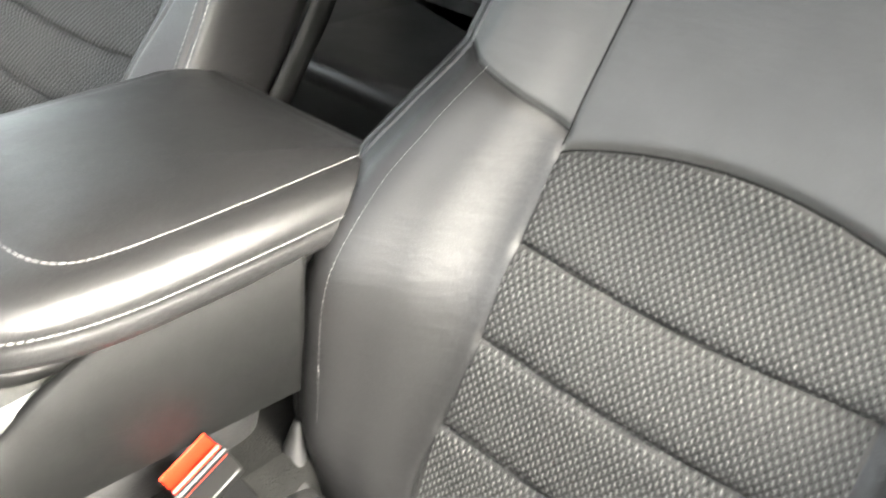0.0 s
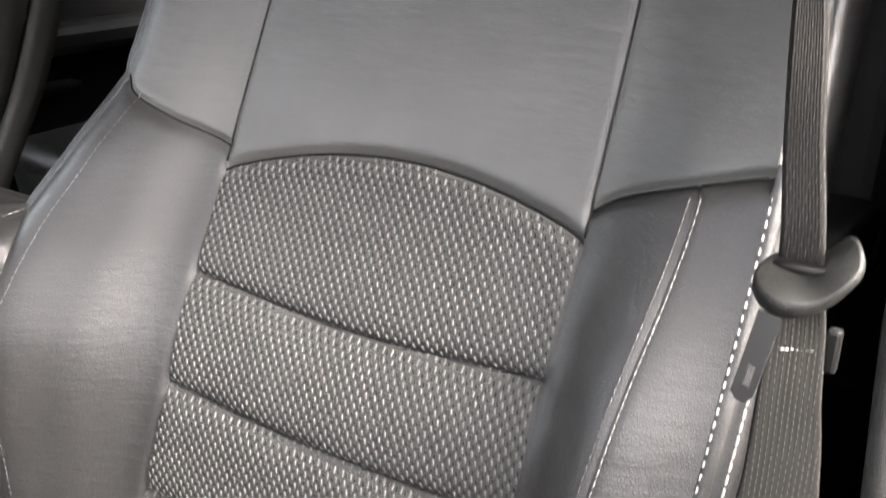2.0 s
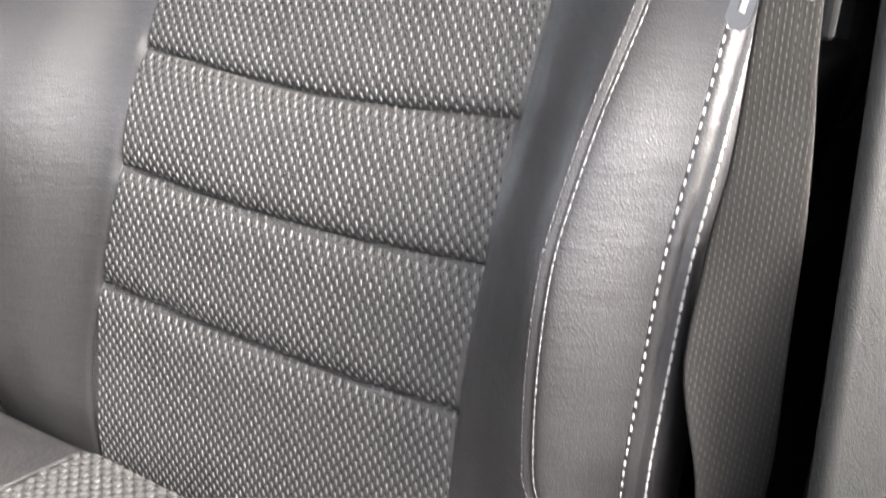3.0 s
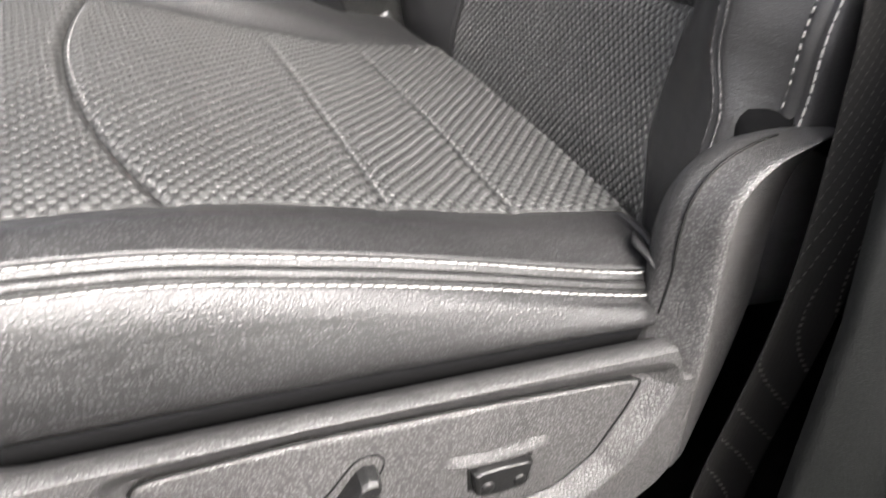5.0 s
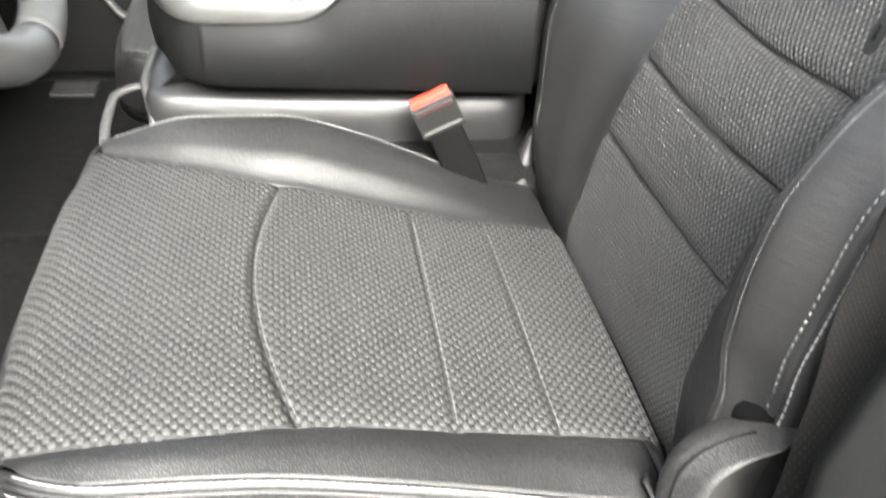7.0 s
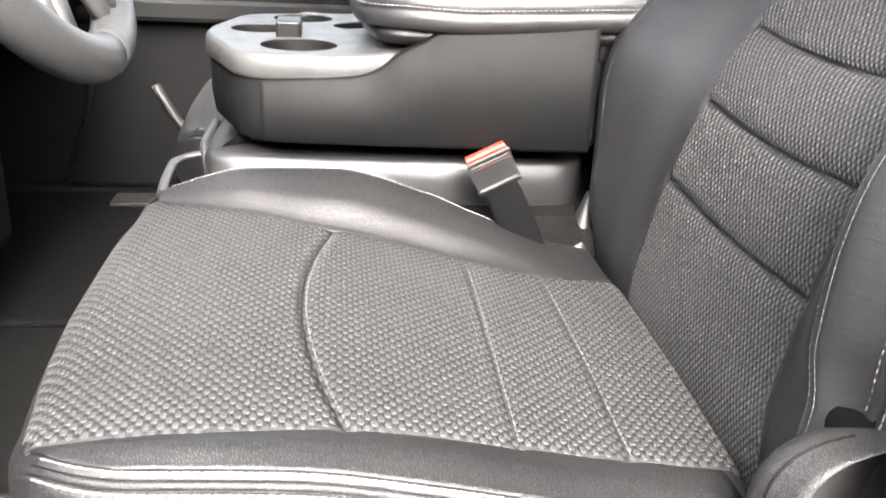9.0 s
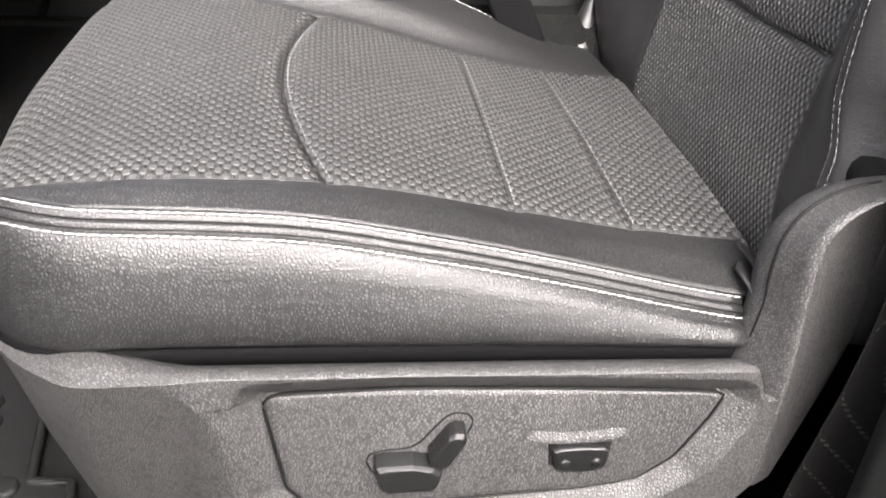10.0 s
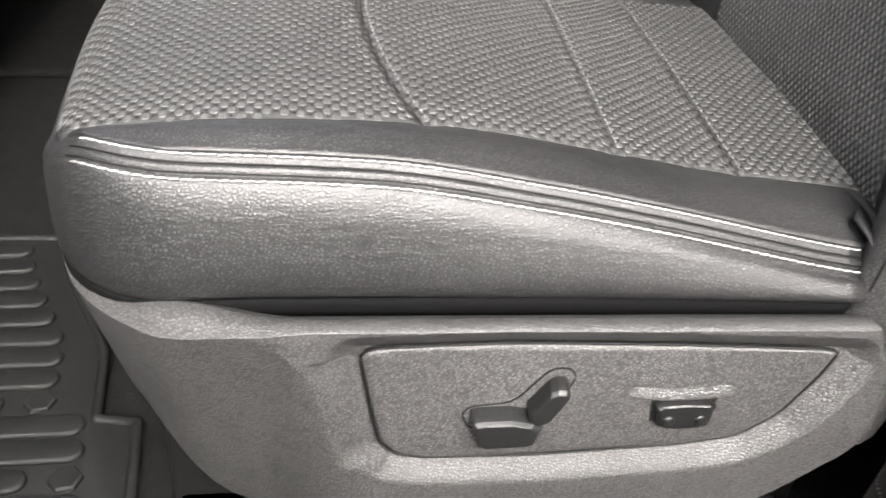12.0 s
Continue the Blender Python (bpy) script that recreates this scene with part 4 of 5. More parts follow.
tagged(box("ceiling", (-0.265, -0.22, 1.22), (1.9, 1.85, 1.30), LINING, r=0.01), "grey cab roof lining", "ceiling", kind="structure")
tagged(box("wall_driver_rear", (0.50, -0.22, -0.10), (1.9, -0.04, 1.25), TRIM, r=0.01), "closed rear door trim", "door panel", kind="structure")
# Unseen wall, added to cut low sky light coming through the driver door.
tagged(box("side_light_blocker", (-6.0, -2.9, -0.62), (3.2, -2.6, 1.75), CONCRETE, r=0.02), "unseen grey wall added to block low side light", "wall", kind="structure")
ground = part("ground", ([(-60, -60, -0.62), (60, -60, -0.62), (60, 60, -0.62), (-60, 60, -0.62)], [(0, 1, 2, 3)]), CONCRETE)
tagged(ground, "grey concrete yard outside the open door", "ground", kind="structure")


# B-pillar trim
levels = [(-0.05, 0.335, -0.078), (0.15, 0.340, -0.078), (0.31, 0.352, -0.070), (0.42, 0.362, -0.052), (0.657, 0.450, -0.026), (0.85, 0.52, -0.018), (1.25, 0.62, 0.0)]
rings = []
for z_, x_, y_ in levels:
    rings.append([(x_, y_, z_), (x_ + 0.004, y_ - 0.010, z_), (x_ + 0.018, y_ - 0.034, z_), (x_ + 0.028, y_ - 0.048, z_), (x_ + 0.034, y_ - 0.062, z_), (x_ + 0.05, y_ - 0.15, z_), (x_ + 0.25, y_ - 0.17, z_), (x_ + 0.27, y_ - 0.03, z_), (x_ + 0.25, y_ - 0.004, z_), (x_ + 0.015, y_ + 0.002, z_)])
pillar = loop_solid("pillar_trim", rings, PILLAR)
tagged(pillar, "dark grey plastic door pillar trim", "pillar", kind="structure")

# ---- seat belt ----


def ribbon(name, left, right, mat, parent, label, n=60, ribs=12, thick=0.0013):
    """A woven strap between two edge lines, with fine lengthwise ribs."""
    A, B = smooth_path(left, n), smooth_path(right, n)
    T = np.gradient(A, axis=0)
    N = np.cross(T, B - A)
    N /= np.linalg.norm(N, axis=1)[:, None]
    cols = []
    m = ribs * 4 + 1
    for j in range(m):
        t = j / (m - 1)
        h = thick * (1.0 + 0.10 * math.cos(2 * math.pi * ribs * t)) * (1 if 0 < j < m - 1 else 0.3)
        cols.append(A + t * (B - A) + N * h / 2)
    G = np.stack(cols, 1)
    return shell(name, G, mat, parent, label, thick=thick)


seat_belt = thing("seat_belt", "grey-black woven seat belt hanging beside the seat", "seat belt")
ribbon("webbing", [(0.52, 0.030, 1.20), (0.455, 0.0345, 0.87), (0.44, 0.0325, 0.834), (0.42, 0.027, 0.80), (0.40, 0.0188, 0.755), (0.380, 0.010, 0.716), (0.379, 0.0095, 0.708)],
       [(0.50, 0.022, 1.20), (0.44, 0.0255, 0.863), (0.433, 0.0220, 0.834), (0.42, 0.0149, 0.804), (0.40, 0.0056, 0.762), (0.376, -0.006, 0.7155), (0.375, -0.0065, 0.7075)],
       WEBBING, seat_belt, "ribbed grey-black webbing", n=50)
ribbon("webbing", [(0.381, 0.010, 0.704), (0.390, 0.0125, 0.675), (0.398, 0.0145, 0.64), (0.406, 0.0165, 0.593), (0.408, 0.0215, 0.542), (0.402, 0.0225, 0.494), (0.390, 0.004, 0.42), (0.366, -0.018, 0.27), (0.350, -0.008, 0.12), (0.345, 0.0, -0.045)],
       [(0.385, -0.0055, 0.704), (0.405, -0.0068, 0.675), (0.413, -0.0090, 0.64), (0.420, -0.0130, 0.605), (0.420, -0.0180, 0.557), (0.420, -0.0210, 0.504), (0.426, -0.025, 0.42), (0.410, -0.022, 0.27), (0.396, -0.012, 0.12), (0.392, -0.006, -0.045)],
       WEBBING, seat_belt, "ribbed grey-black webbing")
tongue = thing_part("latch_tongue", seat_belt, "black plastic and steel latch tongue")
O = [(0.0175, 0.020), (0.0150, 0.030), (0.0105, 0.037), (0.0040, 0.0395), (-0.0080, 0.0405), (-0.0165, 0.0370), (-0.0210, 0.0290), (-0.0220, 0.0220), (-0.0170, 0.0130), (-0.0100, 0.0050), (-0.0035, 0.0005), (0.0050, -0.0010), (0.0120, 0.0040), (0.0165, 0.0120)]


def on_tongue(y_, w_, h_):
    """A place on the tongue handle: w_ back from its lower edge, h_ off its face; the outer wing turns up."""
    a = radians(13 + 32 * float(step(-y_, 0.002, 0.020)))
    return (0.352 + w_ * math.cos(a) - h_ * math.sin(a), y_, 0.7005 + w_ * math.sin(a) + h_ * math.cos(a))


rim_ = cut_corners(O, 2)
mid_ = rim_.mean(0)
rr = [[on_tongue(*(mid_ + (p_ - mid_) * k_), h_) for p_ in rim_] for k_, h_ in ((0.3, 0.0005), (0.90, 0.0), (0.97, 0.0008), (1.0, 0.0028), (1.0, 0.0052), (0.97, 0.0072), (0.90, 0.0080), (0.3, 0.0074))]
loop_solid("handle", rr, TRIM, tongue, "black plastic tongue handle")
slot = cut_corners([(0.0118, 0.0225), (0.0108, 0.0275), (-0.0082, 0.0255), (-0.0078, 0.0200)], 1)
loop_solid("slot_lip", [[on_tongue(p_[0], p_[1], h_) for p_ in slot] for h_ in (0.0070, 0.0086)], DARKVOID, tongue, "dark belt slot")
bm = bmesh.new()
bl = [(0.0115, 0.699), (0.0025, 0.697), (0.0075, 0.664), (0.0105, 0.6605), (0.0140, 0.6615), (0.0165, 0.665)]
hole = [(0.0085, 0.676), (0.0115, 0.677), (0.0125, 0.668), (0.0098, 0.667)]
loops = []
for pts in (bl, hole):
    vs = [bm.verts.new((0.3605 + 0.18 * (z_ - 0.70), y_, z_)) for y_, z_ in pts]
    loops += [bm.edges.new((vs[i], vs[(i + 1) % len(vs)])) for i in range(len(vs))]
bmesh.ops.triangle_fill(bm, use_beauty=True, use_dissolve=False, edges=loops)
blade = part("blade", bm, STEEL, tongue, "steel latch blade with a slot", smooth=False)
sm = blade.modifiers.new("thickness", 'SOLIDIFY')
sm.thickness, sm.offset = 0.0022, 0
# belt stop and loop below the tongue
box("belt_stop", (0.424, -0.0125, 0.646), (0.431, -0.0060, 0.668), SATIN, seat_belt, "small plastic belt stop", r=0.002)
stitches("cross_stitch", smooth_path([(0.3935, 0.0075, 0.668), (0.4000, 0.0005, 0.667), (0.4045, -0.0055, 0.666)], 20), [(-1, -0.3, 0.2)] * 20, STITCH, seat_belt, "pale cross stitching", step=0.0024, size=0.002)
# lower anchor strap with cross stitching
stitches("cross_stitch", smooth_path([(0.349, -0.004, 0.052), (0.37, -0.006, 0.053), (0.394, -0.012, 0.054)], 20), [(0, -1, 0.1)] * 20, STITCH, seat_belt, "pale cross stitching", step=0.004, size=0.003)
stitches("cross_stitch", smooth_path([(0.349, -0.003, 0.036), (0.37, -0.006, 0.037), (0.394, -0.011, 0.038)], 20), [(0, -1, 0.1)] * 20, STITCH, seat_belt, "", step=0.004, size=0.003)

# ---- buckle ----
buckle = thing("seat_belt_buckle", "black seat belt buckle with a red release button", "buckle")
top_a, top_b = Vector((0.1925, 0.570, 0.390)), Vector((0.2335, 0.570, 0.4105))
wide = (top_b - top_a).normalized()
down = Vector((0.40, -0.10, -0.91)).normalized()
down = (down - wide * down.dot(wide)).normalized()
thick_ = wide.cross(down).normalized()
if thick_.y > 0:
    thick_ = -thick_
mid_top = (top_a + top_b) / 2


def oriented(name, w, t, d0, d1, mat, parent, label="", r=0.003, lean=0.0):
    bm = bmesh.new()
    bmesh.ops.create_cube(bm, size=1)
    for v in bm.verts:
        a, b, c = v.co
        v.co = mid_top + wide * (a * w) + thick_ * (b * t) + down * (d0 + (c + 0.5) * (d1 - d0) + lean * b)
    bmesh.ops.bevel(bm, geom=bm.edges[:], offset=r, segments=3, profile=0.5, affect='EDGES')
    return part(name, bm, mat, parent, label, smooth=False)


oriented("housing", 0.046, 0.024, 0.004, 0.038, SATIN, buckle, "black plastic buckle housing", 0.004)
oriented("release_button", 0.043, 0.0195, -0.002, 0.010, RED, buckle, "bright red release button", 0.003)
oriented("trim_line", 0.0468, 0.0247, 0.0345, 0.0365, SILVER, buckle, "thin pale edge line", 0.0005)
oriented("trim_line", 0.0466, 0.0246, 0.0055, 0.007, SILVER, buckle, "thin pale edge line", 0.0004)
sleeve = []
for d, w, t in ((0.036, 0.020, 0.0105), (0.05, 0.0215, 0.011), (0.09, 0.0225, 0.010), (0.14, 0.020, 0.008), (0.20, 0.018, 0.006)):
    c = mid_top + down * d
    sleeve.append([tuple(c + wide * (w * u) + thick_ * (t * v)) for u, v in ((-1, -0.7), (-0.85, -1), (0.85, -1), (1, -0.7), (1, 0.7), (0.85, 1), (-0.85, 1), (-1, 0.7))])
loop_solid("stalk_sleeve", sleeve, TEXTILE, buckle, "black fabric stalk sleeve")

# ---- centre console ----


def outline_round(pts, n=10, radii=0.3):
    """A closed outline with its corners rounded by a share of their sides."""
    P = np.array(pts, float)
    ring = []
    for i in range(len(P)):
        a, b, c = P[i - 1], P[i], P[(i + 1) % len(P)]
        r = radii[i] if isinstance(radii, tuple) else radii
        p, q = b + (a - b) * r, b + (c - b) * r
        for t in np.linspace(0, 1, n):
            ring.append((1 - t) ** 2 * p + 2 * t * (1 - t) * b + t * t * q)
    return np.array(ring)


def stack(name, ring, levels, mat, parent, label="", tilt=lambda p: 0.0, caps=True, dome=(), slope=0.0):
    """A body from one outline, scaled in by the given metres at each level."""
    m = ring.mean(0)
    T = np.roll(ring, -1, 0) - np.roll(ring, 1, 0)
    T /= np.linalg.norm(T, axis=1)[:, None] + 1e-9
    N = np.stack([T[:, 1], -T[:, 0]], 1)
    if ((ring - m) * N).sum() < 0:
        N = -N
    rr = []
    for z_, inset in levels:
        S = ring - N * inset
        S[:, 0] += slope * np.clip((0.20 - S[:, 0]) / 0.15, 0, 1) * max(inset - 0.003, 0)
        rr.append([(p[0], p[1], z_ + tilt(p)) for p in S])
    last = S
    for z_, k in dome:
        S = m + (last - m) * k
        rr.append([(p[0], p[1], z_ + tilt(p)) for p in S])
    return loop_solid(name, rr, mat, parent, label, caps=caps)


console = thing("center_console", "charcoal center console with cup holders and padded armrest", "console")
body = outline_round([(0.34, 0.585), (0.10, 0.604), (-0.075, 0.615), (-0.135, 0.78), (-0.09, 0.93), (0.34, 0.93)], 10, 0.28)
stack("console_body", body, [(0.392, 0.030), (0.396, 0.012), (0.404, 0.004), (0.43, 0.0), (0.492, 0.0), (0.497, 0.004)], COVER, console, "charcoal plastic console body", caps=False)
side = [(0.338, 0.5835), (0.20, 0.5935), (0.10, 0.6005), (0.0, 0.6070), (-0.05, 0.6125)]
S_ = smooth_path([(x_, y_, 0) for x_, y_ in side], 60)
S_[:, 1] += 0.004 * (1 - step(S_[:, 0], -0.05, 0.0))
hi = curve([-0.05, 0.0, 0.06, 0.085, 0.115, 0.141, 0.16, 0.338], [0.470, 0.474, 0.479, 0.487, 0.510, 0.524, 0.534, 0.548])(S_[:, 0])
G = np.stack([np.stack([S_[:, 0], S_[:, 1] + dy, 0.405 + f * (hi - 0.405)], -1) for f, dy in ((0, 0.004), (0.02, -0.0015), (0.5, -0.002), (0.97, -0.002), (1.0, 0.003))], 0)
shell("side_cover", G, COVER, console, "grained plastic side cover", thick=0.006)
crease = smooth_path([(0.152, 0.5962, 0.505), (0.156, 0.5957, 0.485), (0.170, 0.5942, 0.466), (0.20, 0.5915, 0.4585), (0.26, 0.5872, 0.458), (0.337, 0.5816, 0.462)], 40)
tube("crease", crease, 0.0009, DARKVOID, console, "pressed line in the side cover", sides=6)
box("console_rear", (0.135, 0.606, 0.40), (0.36, 0.90, 0.54), TRIM, console, "", r=0.01)
tray_ring = outline_round([(0.175, 0.600), (0.05, 0.602), (-0.078, 0.612), (-0.140, 0.78), (-0.095, 0.965), (0.175, 0.965)], 10, 0.28)
stack("tray_rim", tray_ring, [(0.474, 0.004), (0.478, -0.001), (0.496, -0.001), (0.5015, 0.001), (0.5045, 0.005)], SILVER, console, "silver painted cup holder rim", tilt=lambda p: 0.10 * max(p[0] - 0.05, 0), caps=False)
bm = bmesh.new()
loops = []
inner = tray_ring + (tray_ring.mean(0) - tray_ring) * 0.035
holes = [((-0.008, 0.678), 0.047), ((-0.064, 0.805), 0.040), ((-0.012, 0.915), 0.043), ((0.066, 0.850), 0.034)]
rim_loops = [inner] + [np.array([(c[0] + r * math.cos(a), c[1] + r * math.sin(a)) for a in np.linspace(0, 2 * math.pi, 28, endpoint=False)]) for c, r in holes]
for L_ in rim_loops:
    vs = [bm.verts.new((p[0], p[1], 0.5046 + 0.10 * max(p[0] - 0.05, 0))) for p in L_]
    loops += [bm.edges.new((vs[i], vs[(i + 1) % len(vs)])) for i in range(len(vs))]
bmesh.ops.triangle_fill(bm, use_beauty=True, use_dissolve=False, edges=loops)
bmesh.ops.recalc_face_normals(bm, faces=bm.faces[:])
tray = part("cup_holder_tray", bm, SILVER, console, "silver painted cup holder tray", smooth=False)
sm = tray.modifiers.new("thickness", 'SOLIDIFY')
sm.thickness, sm.offset = 0.004, -1
for c, r in holes:
    rr = [[(c[0] + r * k * math.cos(a), c[1] + r * k * math.sin(a), z_) for a in np.linspace(0, 2 * math.pi, 28, endpoint=False)] for z_, k in ((0.5035, 1.0), (0.495, 0.985), (0.44, 0.93), (0.437, 0.5), (0.437, 0.02))]
    ob = loop_solid("cup_well", rr, DARKVOID, console, "black cup well", caps=False)
box("cup_divider", (-0.040, 0.733, 0.440), (-0.008, 0.790, 0.524), SATIN, console, "black cup divider", r=0.003)

# padded armrest lid
lid = thing_part("armrest_lid", console, "padded black leather armrest lid")
lid_ring = outline_round([(0.475, 0.578), (0.27, 0.576), (0.068, 0.586), (0.050, 0.75), (0.068, 0.90), (0.475, 0.905)], 12, (0.16, 0.44, 0.44, 0.44, 0.44, 0.16))
rise = lambda p: 0.045 * (p[0] - 0.08) + 0.006 * step(-p[0], -0.20, -0.10)
stack("lid_pad", lid_ring, [(0.530, 0.010), (0.533, 0.003), (0.540, 0.0), (0.551, 0.0), (0.5535, 0.0022), (0.556, 0.0005), (0.567, 0.0025), (0.578, 0.0095), (0.5845, 0.020), (0.5872, 0.029), (0.587, 0.0315), (0.5895, 0.036)], LEATHER_SOFT, lid, "", tilt=rise, slope=2.0, dome=((0.5925, 0.93), (0.5955, 0.8), (0.598, 0.6), (0.599, 0.35), (0.599, 0.1)))
base = stack("lid_base", outline_round([(0.47, 0.586), (0.27, 0.584), (0.078, 0.594), (0.060, 0.75), (0.078, 0.89), (0.47, 0.895)], 12, 0.25), [(0.512, 0.02), (0.516, 0.008), (0.530, 0.006)], SATIN, lid, "black plastic lid base", tilt=rise)


def ring_path(ring, inset, z_, lo, hi_):
    m = ring.mean(0)
    T = np.roll(ring, -1, 0) - np.roll(ring, 1, 0)
    T /= np.linalg.norm(T, axis=1)[:, None] + 1e-9
    N = np.stack([T[:, 1], -T[:, 0]], 1)
    if ((ring - m) * N).sum() < 0:
        N = -N
    S = ring - N * inset
    S[:, 0] += 2.0 * np.clip((0.20 - S[:, 0]) / 0.15, 0, 1) * max(inset - 0.003, 0)
    P = np.array([(p[0], p[1], z_ + rise(p)) for p in S])
    return P[lo:hi_], np.concatenate([N, np.ones((len(N), 1))], 1)[lo:hi_]


for inset, z_ in ((0.0315, 0.5885), (0.0008, 0.5575)):
    P_, N_ = ring_path(lid_ring, inset, z_, 11, 42)
    stitches("stitching", P_, N_, STITCH, lid, "grey stitching", step=0.006, size=0.0048, r=0.0005)
box("hinge", (0.345, 0.60, 0.505), (0.46, 0.88, 0.545), SATIN, lid, "black lid hinge", r=0.006)

# upholstered base under the console
console_base = thing("console_seat_base", "black leather jump seat base under the console", "seat base")
base_ring = outline_round([(0.36, 0.632), (0.10, 0.628), (-0.125, 0.645), (-0.135, 0.75), (-0.12, 0.88), (0.36, 0.89)], 10, 0.2)
stack("base_pad", base_ring, [(0.10, 0.02), (0.26, 0.01), (0.34, 0.0), (0.366, 0.001), (0.374, 0.007), (0.376, 0.02), (0.385, 0.06)], LEATHER_SOFT, console_base)
P_ = smooth_path([(0.25, 0.6335, 0.3745), (0.10, 0.6325, 0.3755), (-0.08, 0.646, 0.3755)], 60)
stitches("stitching", P_, [(0, -0.5, 1)] * 60, SATIN, console_base, "dark stitching", step=0.006, size=0.0048)
tube("base_piping", smooth_path([(-0.128, 0.80, 0.375), (-0.130, 0.70, 0.372), (-0.118, 0.655, 0.33), (-0.118, 0.648, 0.2)], 30), 0.006, LEATHER_FINE, console_base, "leather edge roll")
box("base_frame", (-0.10, 0.65, -0.045), (0.34, 0.88, 0.12), TRIM, console_base, "dark plinth", r=0.01)
bar = thing("seat_adjust_bar", "bent grey metal adjuster bar in front of the base", "bar")
tube("bar", smooth_path([(-0.10, 0.76, 0.345), (-0.150, 0.755, 0.342), (-0.178, 0.735, 0.335), (-0.180, 0.68, 0.325), (-0.172, 0.60, 0.300), (-0.165, 0.56, 0.27)], 40), 0.0065, SILVER, bar, "", flat=0.6)

# loose trim and carpet between seat and console
hump = thing("floor_tunnel", "black carpeted floor tunnel between seat and console", "carpet", kind="structure")
stack("tunnel", outline_round([(0.60, 0.56), (-0.05, 0.575), (-0.05, 0.62), (0.60, 0.92)], 6, 0.2), [(-0.046, -0.02), (0.20, 0.0), (0.30, 0.006), (0.315, 0.02)], CARPET, hump)
flap = thing_part("hinge_cover", driver_seat, "black vinyl cover on the seat hinge")
rr = []
for t in np.linspace(0, 1, 10):
    c = Vector((0.332 + 0.020 * t, 0.588 + 0.006 * t, 0.235 + 0.112 * t))
    w = 0.034 - 0.029 * t ** 0.8
    rr.append([(c.x + 0.9 * w * math.cos(a), c.y + 1.1 * w * math.sin(a), c.z - 0.25 * w * math.cos(a)) for a in np.linspace(0, 2 * math.pi, 16, endpoint=False)])
loop_solid("hinge_skin", rr, LEATHER_SOFT, flap)

# ---- rubber mat ----
mat = thing("floor_mat", "ribbed grey-black rubber floor mat in the footwell", "floor mat")
outline = [(-1.0, 0.10), (-1.0, 0.525), (-0.335, 0.525), (-0.306, 0.44), (-0.244, 0.318), (-0.231, 0.222), (-0.192, 0.217), (-0.182, 0.128), (-0.165, -0.02), (-1.0, -0.02)]
ring = outline_round(outline, 5, 0.06)
stack("mat_sheet", ring, [(-0.045, 0.0), (-0.036, 0.0), (-0.0335, 0.002), (-0.033, 0.004)], RUBBER, mat)
edge = np.concatenate([ring, ring[:1]])
tube("mat_rim", np.c_[edge - (edge - ring.mean(0)) * 0.012, np.full(len(edge), -0.033)], 0.005, RUBBER, mat, "raised rim", flat=0.8)
y_ = 0.485
k = 0
while y_ > 0.02:
    end = np.interp(y_, [0.0, 0.13, 0.217, 0.225, 0.318, 0.44, 0.525], [-0.19, -0.215, -0.232, -0.262, -0.275, -0.336, -0.365])
    short = k % 3 == 2 and y_ < 0.3
    tip = end - (0.058 if short else 0.012)
    w = 0.0130
    line = lambda x_: y_ + 0.012 * (x_ + 0.6) / 0.35
    pad = [(-0.98, line(-0.98) - w), (-0.98, line(-0.98) + w)] + [(tip - w + w * math.sin(a), line(tip) + w * math.cos(a)) for a in np.linspace(0.0, math.pi, 9)]
    stack("mat_rib", np.array(pad), [(-0.034, -0.0006), (-0.0300, 0.0002), (-0.0284, 0.0016), (-0.0280, 0.0034)], RUBBER, mat)
    if short:
        cx, cy = end - 0.026, y_ + 0.012
        rr = [[(cx + r * math.cos(a), cy + r * math.sin(a), z_) for a in np.linspace(0.2, 2 * math.pi + 0.2, 6, endpoint=False)] for z_, r in ((-0.034, 0.0155), (-0.0300, 0.0145), (-0.0288, 0.0125))]
        loop_solid("mat_stud", rr, RUBBER, mat, "", smooth=False)
    y_ -= 0.0315
    k += 1
# smooth carpet retainer beside the mat
plate_ = thing("seat_rail_cover", "dark satin plastic cover on the seat rail", "rail cover")
stack("rail_cover", outline_round([(-0.15, 0.07), (0.36, 0.07), (0.36, 0.15), (-0.15, 0.15)], 6, 0.2), [(-0.046, 0.0), (-0.01, 0.004), (0.0, 0.012), (0.004, 0.03)], DARKVOID, plate_)
box("seat_base_frame", (-0.12, 0.09, 0.12), (0.37, 0.55, 0.236), DARKVOID, driver_seat, "dark steel seat frame", r=0.01)
for y_ in (0.10, 0.50):
    box("seat_rail", (-0.14, y_, -0.046), (0.38, y_ + 0.04, 0.125), DARKVOID, driver_seat, "black seat rail", r=0.004)
box("seat_base_frame", (-0.12, 0.09, 0.12), (0.37, 0.55, 0.236), DARKVOID, passenger_seat, "dark steel seat frame", r=0.01)
for y_ in (0.10, 0.50):
    box("seat_rail", (-0.12, y_, -0.046), (0.38, y_ + 0.04, 0.125), DARKVOID, passenger_seat, "black seat rail", r=0.004)

# ---- steering wheel ----
wheel = thing("steering_wheel", "leather steering wheel with silver spoke trim", "steering wheel")
axis = Vector((0.90, 0, 0.44)).normalized()
up = Vector((-0.44, 0, 0.90)).normalized()
side_ = Vector((0, 1, 0))
W = Vector((-0.238, 0.345, 0.712))


def on_wheel(r, a, d=0.0):
    return W + side_ * (r * math.sin(a)) - up * (r * math.cos(a)) + axis * d


